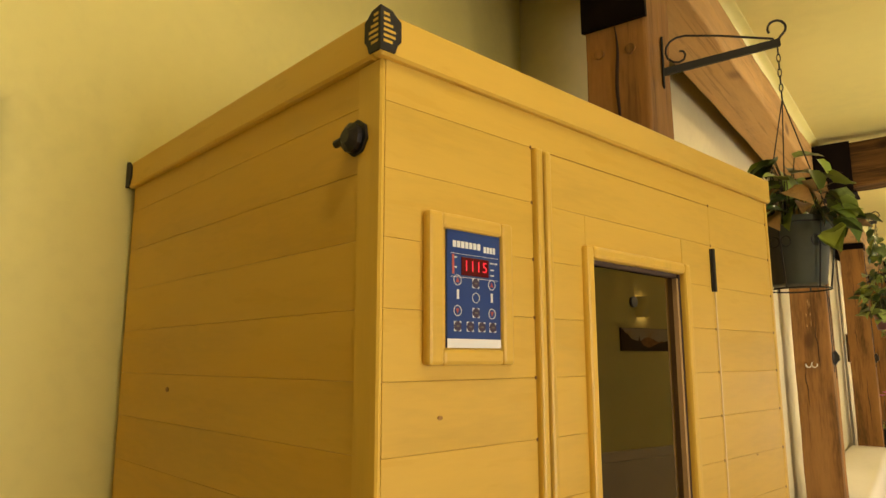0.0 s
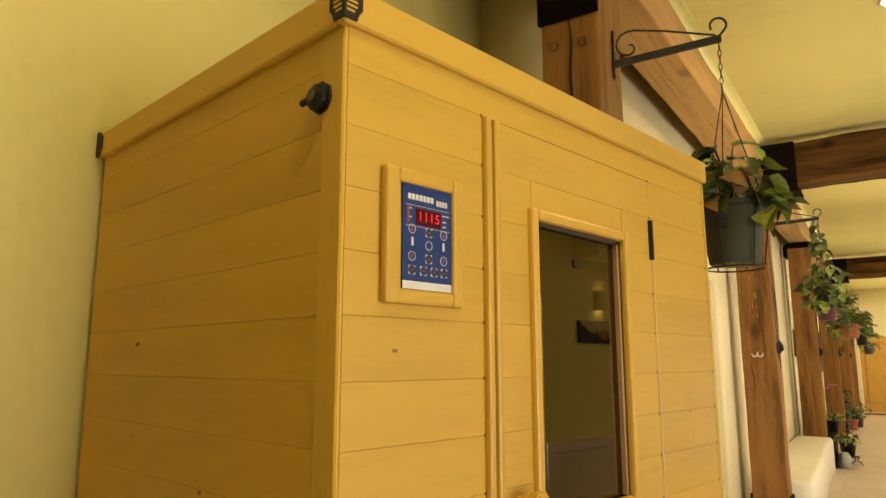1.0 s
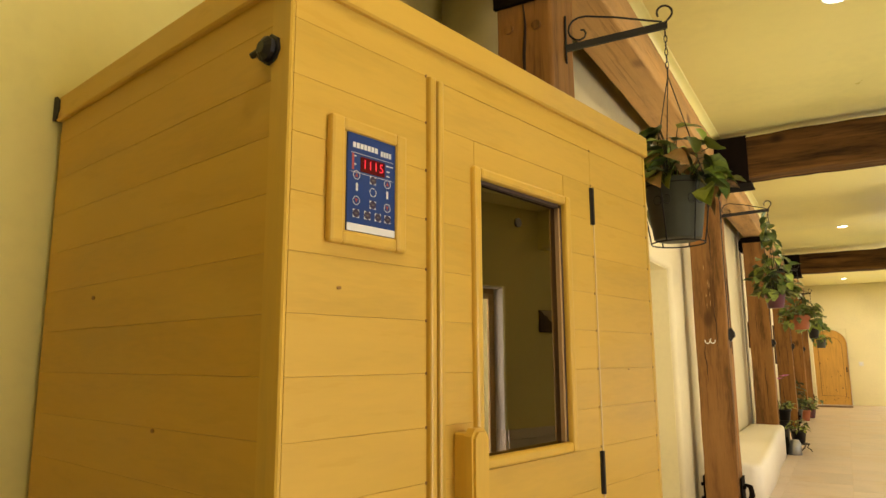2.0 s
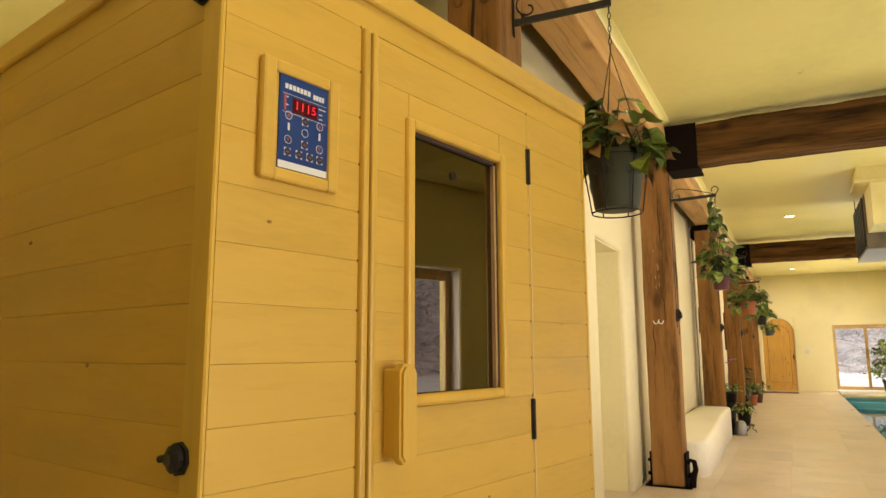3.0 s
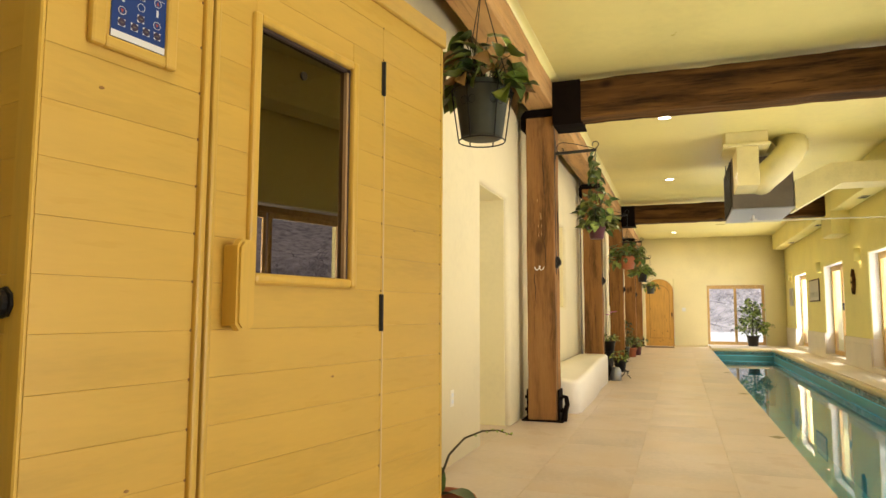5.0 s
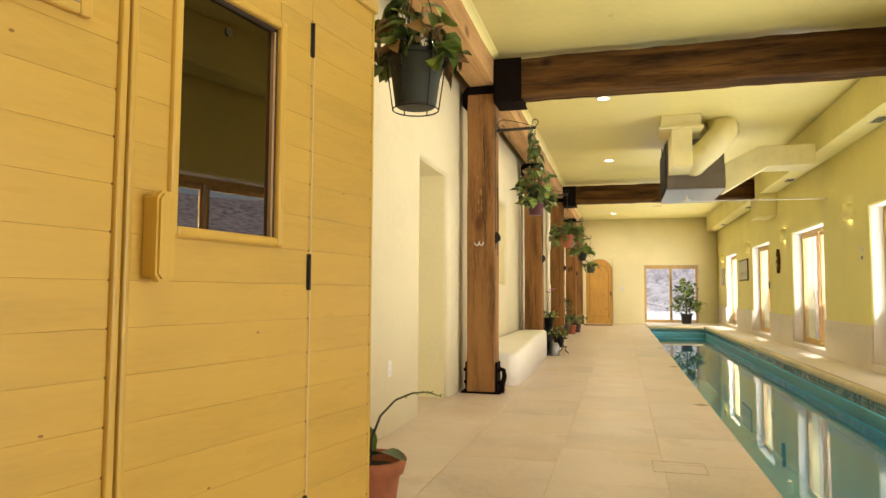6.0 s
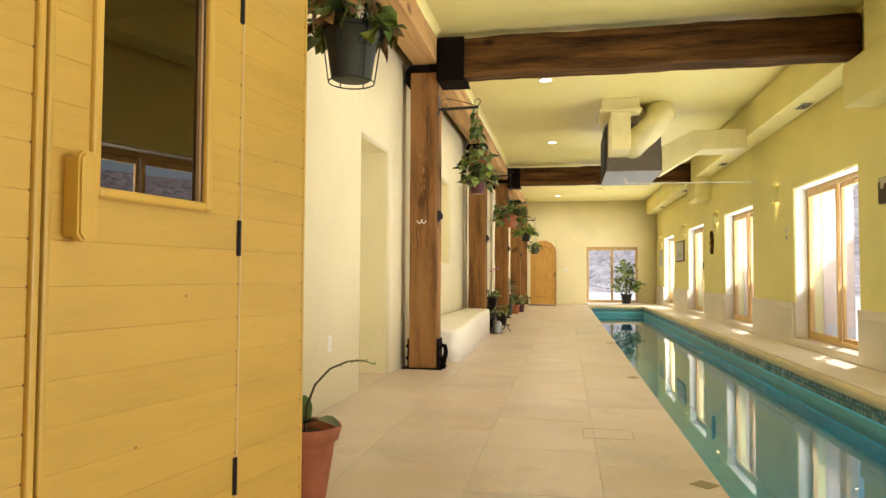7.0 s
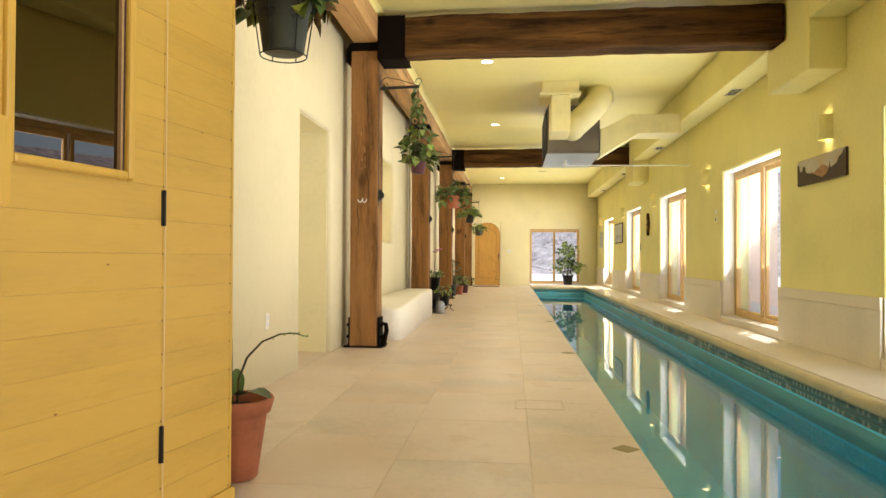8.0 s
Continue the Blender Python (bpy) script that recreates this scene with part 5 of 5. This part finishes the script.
floor_plant(-0.53, 15.9, 0.0, 0.12, 0.28, M_PLASTIC, "tall dark-leaved plant in a grey pot beside the post", [LEAF_D, LEAF_SD], 110, 0.17, 0.75, 25)
can = thing("watering_can", Matrix.Translation((-0.275, 10.80, 0)), "grey galvanised watering can on the floor", "watering can")
part("body", lathe(bmesh.new(), [(0.085, 0), (0.088, 0.004), (0.082, 0.16), (0.06, 0.185), (0.058, 0.20)], 20), mat("galvanised metal", (0.36, 0.37, 0.38), 0.4, 0.7), can, smooth=True)
part("spout", tube(bmesh.new(), [(0.06, 0, 0.04), (0.12, 0, 0.10), (0.15, 0, 0.17)], [0.014, 0.011, 0.009], 8), M_GREY, can)
part("handle", tube(bmesh.new(), [(-0.06, 0, 0.13), (-0.11, 0, 0.12), (-0.12, 0, 0.07), (-0.075, 0, 0.03)], 0.006, 6), M_GREY, can)
pk = thing("orchid", Matrix.Translation((-0.475, 11.75, 0)), "pink flowering orchid on a tall thin stem in a dark pot", "potted plant")
part("pot", lathe(bmesh.new(), [(0.07, 0), (0.075, 0.01), (0.1, 0.5), (0.105, 0.52), (0.09, 0.52), (0.085, 0.49)], 20), M_DARKPOT, pk, smooth=True)
part("soil", lathe(bmesh.new(), [(0.088, 0.49), (0.004, 0.5)], 14), M_SOIL, pk)
part("stem", tube(bmesh.new(), [(0, 0, 0.5), (0.0, 0, 0.8), (0.03, 0, 1.0), (0.1, 0, 1.06)], 0.004, 6), M_STEM, pk)
fl = bmesh.new()
petal = leaf_mesh("petal", 0.065, 0.06, M_PINK, 0.2)
for c in ((0.0, 0, 1.0), (0.05, 0.01, 1.04), (0.1, 0, 1.05)):
    foliage(fl, petal, [leaf_pose(Vector(c), 2 * math.pi * k / 5, -0.5, 0, 1) for k in range(5)])
part("flower", fl, M_PINK, pk, "pink flowers")

# ficus by the end window
fic = thing("ficus_tree", Matrix.Translation((2.71, 21.95, LZ)), "bushy green ficus in a black pot before the window", "potted tree")
part("pot", lathe(bmesh.new(), [(0.13, 0), (0.135, 0.01), (0.165, 0.26), (0.18, 0.27), (0.18, 0.30), (0.165, 0.30), (0.16, 0.27)], 24), M_DARKPOT, fic, smooth=True)
part("soil", lathe(bmesh.new(), [(0.16, 0.27), (0.004, 0.28)], 16), M_SOIL, fic)
rng = random.Random(31)
tr, poses = bmesh.new(), []
tube(tr, [(0, 0, 0.27), (0.01, 0, 0.6), (0.0, 0.01, 0.95), (0.02, 0, 1.25)], [0.02, 0.017, 0.012, 0.006], 7)
for k in range(36):
    a, z0 = rng.uniform(0, 2 * math.pi), rng.uniform(0.34, 1.2)
    reach = rng.uniform(0.22, 0.54) * (1.15 - 0.62 * (z0 - 0.35))
    tip_p = Vector((reach * math.cos(a), 0.65 * reach * math.sin(a), z0 + rng.uniform(-0.05, 0.22)))
    base = Vector((0, 0, z0))
    tube(tr, [base, base.lerp(tip_p, 0.5) + Vector((0, 0, 0.04)), tip_p], [0.007, 0.005, 0.002], 5)
    for q in range(17):
        p = base.lerp(tip_p, rng.uniform(0.35, 1.05)) + Vector((rng.gauss(0, 0.05), rng.gauss(0, 0.05), rng.gauss(0, 0.05)))
        poses.append((rng.choice((LEAF_A, LEAF_D, LEAF_B)), leaf_pose(p, rng.uniform(0, 6.3), rng.uniform(-0.3, 1.0), rng.uniform(-0.6, 0.6), rng.uniform(0.7, 1.1))))
part("trunk", tr, M_STEM, fic)
for lf in (LEAF_A, LEAF_D, LEAF_B):
    part("crown", foliage(bmesh.new(), lf, [m for l2, m in poses if l2 == lf]), lf.materials[0], fic, smooth=True)

# ---- pictures and small wall fittings ----
def picture(y0, y1, z0, z1, label, frame_mat, kind_of):
    e = thing("wall_picture", Matrix.Translation((RX - 0.001, y0, z0)), label, "picture", "pictures on the wall")
    w, h = y1 - y0, z1 - z0
    part("board", bx(-0.025, 0, 0, w, 0, h, 0.002), frame_mat, e)
    if kind_of == "rock":
        part("sky", bx(-0.0262, -0.025, 0.004, w - 0.004, 0.004, h - 0.004), M_DUSK, e)
        rng2 = random.Random(2)
        prof = [(0.004, 0.004), (w - 0.004, 0.004)]
        k = 22
        tops = []
        for i in range(k + 1):
            t = i / k
            b = 0.30 + 0.30 * math.exp(-((t - 0.45) / 0.16) ** 2) + 0.45 * (t < 0.06) + 0.22 * (0.86 < t < 0.93) + 0.1 * (0.68 < t < 0.72)
            tops.append((w - 0.004 - (w - 0.008) * (1 - t), h * min(0.95, b + rng2.uniform(-0.03, 0.03))))
        part("red_rock", slab(bmesh.new(), prof + tops[::-1], -0.0274, -0.0262, "x"), M_ROCKP, e)
        dark_low = [(0.004, 0.004), (w - 0.004, 0.004), (w - 0.004, h * 0.84), (w * 0.955, h * 0.84), (w * 0.945, h * 0.56), (w * 0.88, h * 0.58), (w * 0.87, h * 0.74), (w * 0.82, h * 0.74), (w * 0.80, h * 0.48), (w * 0.62, h * 0.34), (w * 0.45, h * 0.14), (w * 0.36, h * 0.24), (w * 0.31, h * 0.42), (w * 0.295, h * 0.66), (w * 0.275, h * 0.42), (w * 0.16, h * 0.52), (w * 0.11, h * 0.74), (w * 0.06, h * 0.78), (w * 0.03, h * 0.93), (0.004, h * 0.95)]
        part("dark_rock", slab(bmesh.new(), dark_low, -0.0286, -0.0274, "x"), M_SHADEP, e)
    elif kind_of == "print":
        part("paper", bx(-0.0265, -0.025, 0.03, w - 0.03, 0.03, h - 0.03), M_PAPER, e)
        part("print", bx(-0.0275, -0.0265, 0.09, w - 0.09, h * 0.2, h * 0.42), M_SKYP, e)
    else:
        part("paper", bx(-0.0265, -0.025, 0.02, w - 0.02, 0.02, h - 0.02), M_SKYP, e)
    return e


picture(5.78, 6.72, 1.615, 1.855, "wide canvas print of red desert rocks", M_SHADEP, "rock")
picture(17.18, 18.35, 1.32, 1.84, "pale framed print in a dark frame", M_SHADEP, "print")
picture(20.95, 21.55, 1.25, 1.75, "small faded framed picture", M_PAPER, "plain")
orn = thing("carved_ornament", Matrix.Translation((RX, 13.95, 1.39)), "dark pointed oval wooden wall carving", "wall carving")
part("body", slab(bmesh.new(), [(0.085 * math.sin(math.pi * k / 10) ** 1.0, 0.46 * k / 10) for k in range(11)] + [(-0.085 * math.sin(math.pi * k / 10), 0.46 * k / 10) for k in range(9, 0, -1)], -0.05, 0, "x"), M_BEAM, orn)
for z in (0.16, 0.28):
    part("inlay", slab(bmesh.new(), [(0.03 * math.cos(a), z + 0.045 * math.sin(a)) for a in (2 * math.pi * k / 10 for k in range(10))], -0.06, -0.05, "x"), M_FRAMEW, orn)
for y, z in ((9.42, 1.56), (9.42, 1.46)):
    e = thing("wall_switch", Matrix.Translation((RX, y, z)), "small pale wall switch plate", "switch", "wall switches")
    part("plate", bx(-0.006, 0, -0.035, 0.035, -0.035, 0.035, 0.002), M_WHITE, e)
    part("rocker", bx(-0.011, -0.006, -0.012, 0.012, -0.02, 0.02, 0.002), M_SHADEP if z < 1.5 else M_WHITE, e)
sw = thing("wall_outlet", Matrix.Translation((LX, 4.47, 0.45)), "white wall outlet plate on cream plaster", "outlet")
part("plate", bx(0, 0.006, -0.035, 0.035, -0.057, 0.057, 0.002), M_BENCH, sw)
for z in (-0.022, 0.022):
    part("socket", bx(0.006, 0.009, -0.017, 0.017, z - 0.014, z + 0.014, 0.003), M_PRINT, sw)
sw2 = thing("wall_outlet", Matrix.Translation((0.8, FY, 1.15)), "white switch plate beside the arched door", "switch")
part("plate", bx(-0.06, 0.06, -0.006, 0, -0.06, 0.06, 0.002), M_WHITE, sw2)
part("rocker", bx(-0.02, 0.02, -0.010, -0.006, -0.03, 0.03, 0.002), M_PRINT, sw2)
for y0, z0, z1 in ((11.35, 1.48, 1.88), (15.6, 1.2, 2.0)):
    e = thing("wall_plaque", Matrix.Translation((LX, y0, z0)), "dark wooden plaque on cream plaster", "plaque", "plaques on the wall")
    part("board", bx(0, 0.02, 0, 0.3, 0, z1 - z0, 0.003), M_BEAM, e)
    part("edge", bx(0.02, 0.026, 0.02, 0.28, 0.02, z1 - z0 - 0.02, 0.002), M_SHADEP, e)
dm = tagged(part("door_mat", bx(-0.35, 0.5, 21.3, 21.9, 0.0, 0.012, 0.004), M_MAT), "brown woven mat before the arched door", "mat")

# ---- floor pieces ----
hatch = thing("floor_hatch", Matrix.Translation((0.93, 3.94, 0)), "stone access cover with a thin dark joint", "access cover", kind="structure")
hb = bmesh.new()
for x0, x1, y0, y1 in ((0, 0.29, 0, 0.0025), (0, 0.29, 0.2475, 0.25), (0, 0.0025, 0.0025, 0.2475), (0.2875, 0.29, 0.0025, 0.2475)):
    box(hb, x0, x1, y0, y1, 0.0, 0.0012)
part("joint", hb, M_EDGE, hatch)
M_OLIVE = mat("olive stone inlay", (0.27, 0.22, 0.10), 0.45, var=0.12, scale=9)
for y in (3.15, 6.4, 9.65, 12.9, 16.15):
    tagged(part("diamond_inlay", slab(bmesh.new(), [(1.378, y), (1.445, y - 0.068), (1.512, y), (1.445, y + 0.068)], -0.004, 0.0015, "z"), M_OLIVE), "olive diamond stone inlay in the deck", "floor inlay", "inlays", "structure")
TW, TL = 0.60, 0.76
cols = [-1.41, -0.81, -0.21, 0.39, 0.99]
meshes = {}
for i, x in enumerate(cols):
    w = TW if i < 4 else PX0 - 0.99
    if w not in meshes:
        b = bx(0.0012, w - 0.0012, 0.0012, TL - 0.0012, -0.0115, 0.0, 0.0022)
        ob = part("tile", b, M_TILE, floor)
        meshes[w] = ob.data
        ob.matrix_basis = Matrix.Translation((x, NY, 0))
        start = 1
    else:
        start = 0
    shift = (0.0, 0.38, 0.12, 0.5, 0.25)[i]
    k = start
    while NY + shift * (k > 0) + k * TL < FY - 0.1:
        share("tile", meshes[w], floor, Matrix.Translation((x, NY + shift * (k > 0) + k * TL, 0)))
        k += 1
chips = [bmesh.new(), bmesh.new()]
rng = random.Random(5)
CH = 0.032
for row in range(3):
    y = 2.0
    while y < 20.2:
        kind_of = row != 1 and (int(y / CH) + row) % 2 == 0 and rng.random() < 0.8
        z0 = -0.05 - CH * row
        box(chips[kind_of], PX1 - 0.005, PX1 - 0.0005, y + 0.0015, y + CH - 0.0015, z0 + 0.0015, z0 + CH - 0.0015)
        y += CH
for row in range(3):
    x = PX0
    while x < PX1 - CH:
        kind_of = row != 1 and (int(x / CH) + row) % 2 == 0
        z0 = -0.05 - CH * row
        box(chips[kind_of], x + 0.0015, x + CH - 0.0015, PY1 - 0.005, PY1 - 0.0005, z0 + 0.0015, z0 + CH - 0.0015)
        x += CH
for k, nm in ((0, "teal glazed waterline mosaic"), (1, "pale waterline mosaic chips")):
    tagged(part("mosaic", chips[k], (M_MOSAIC, M_MOSAICL)[k]), nm, "mosaic", kind="stuff")
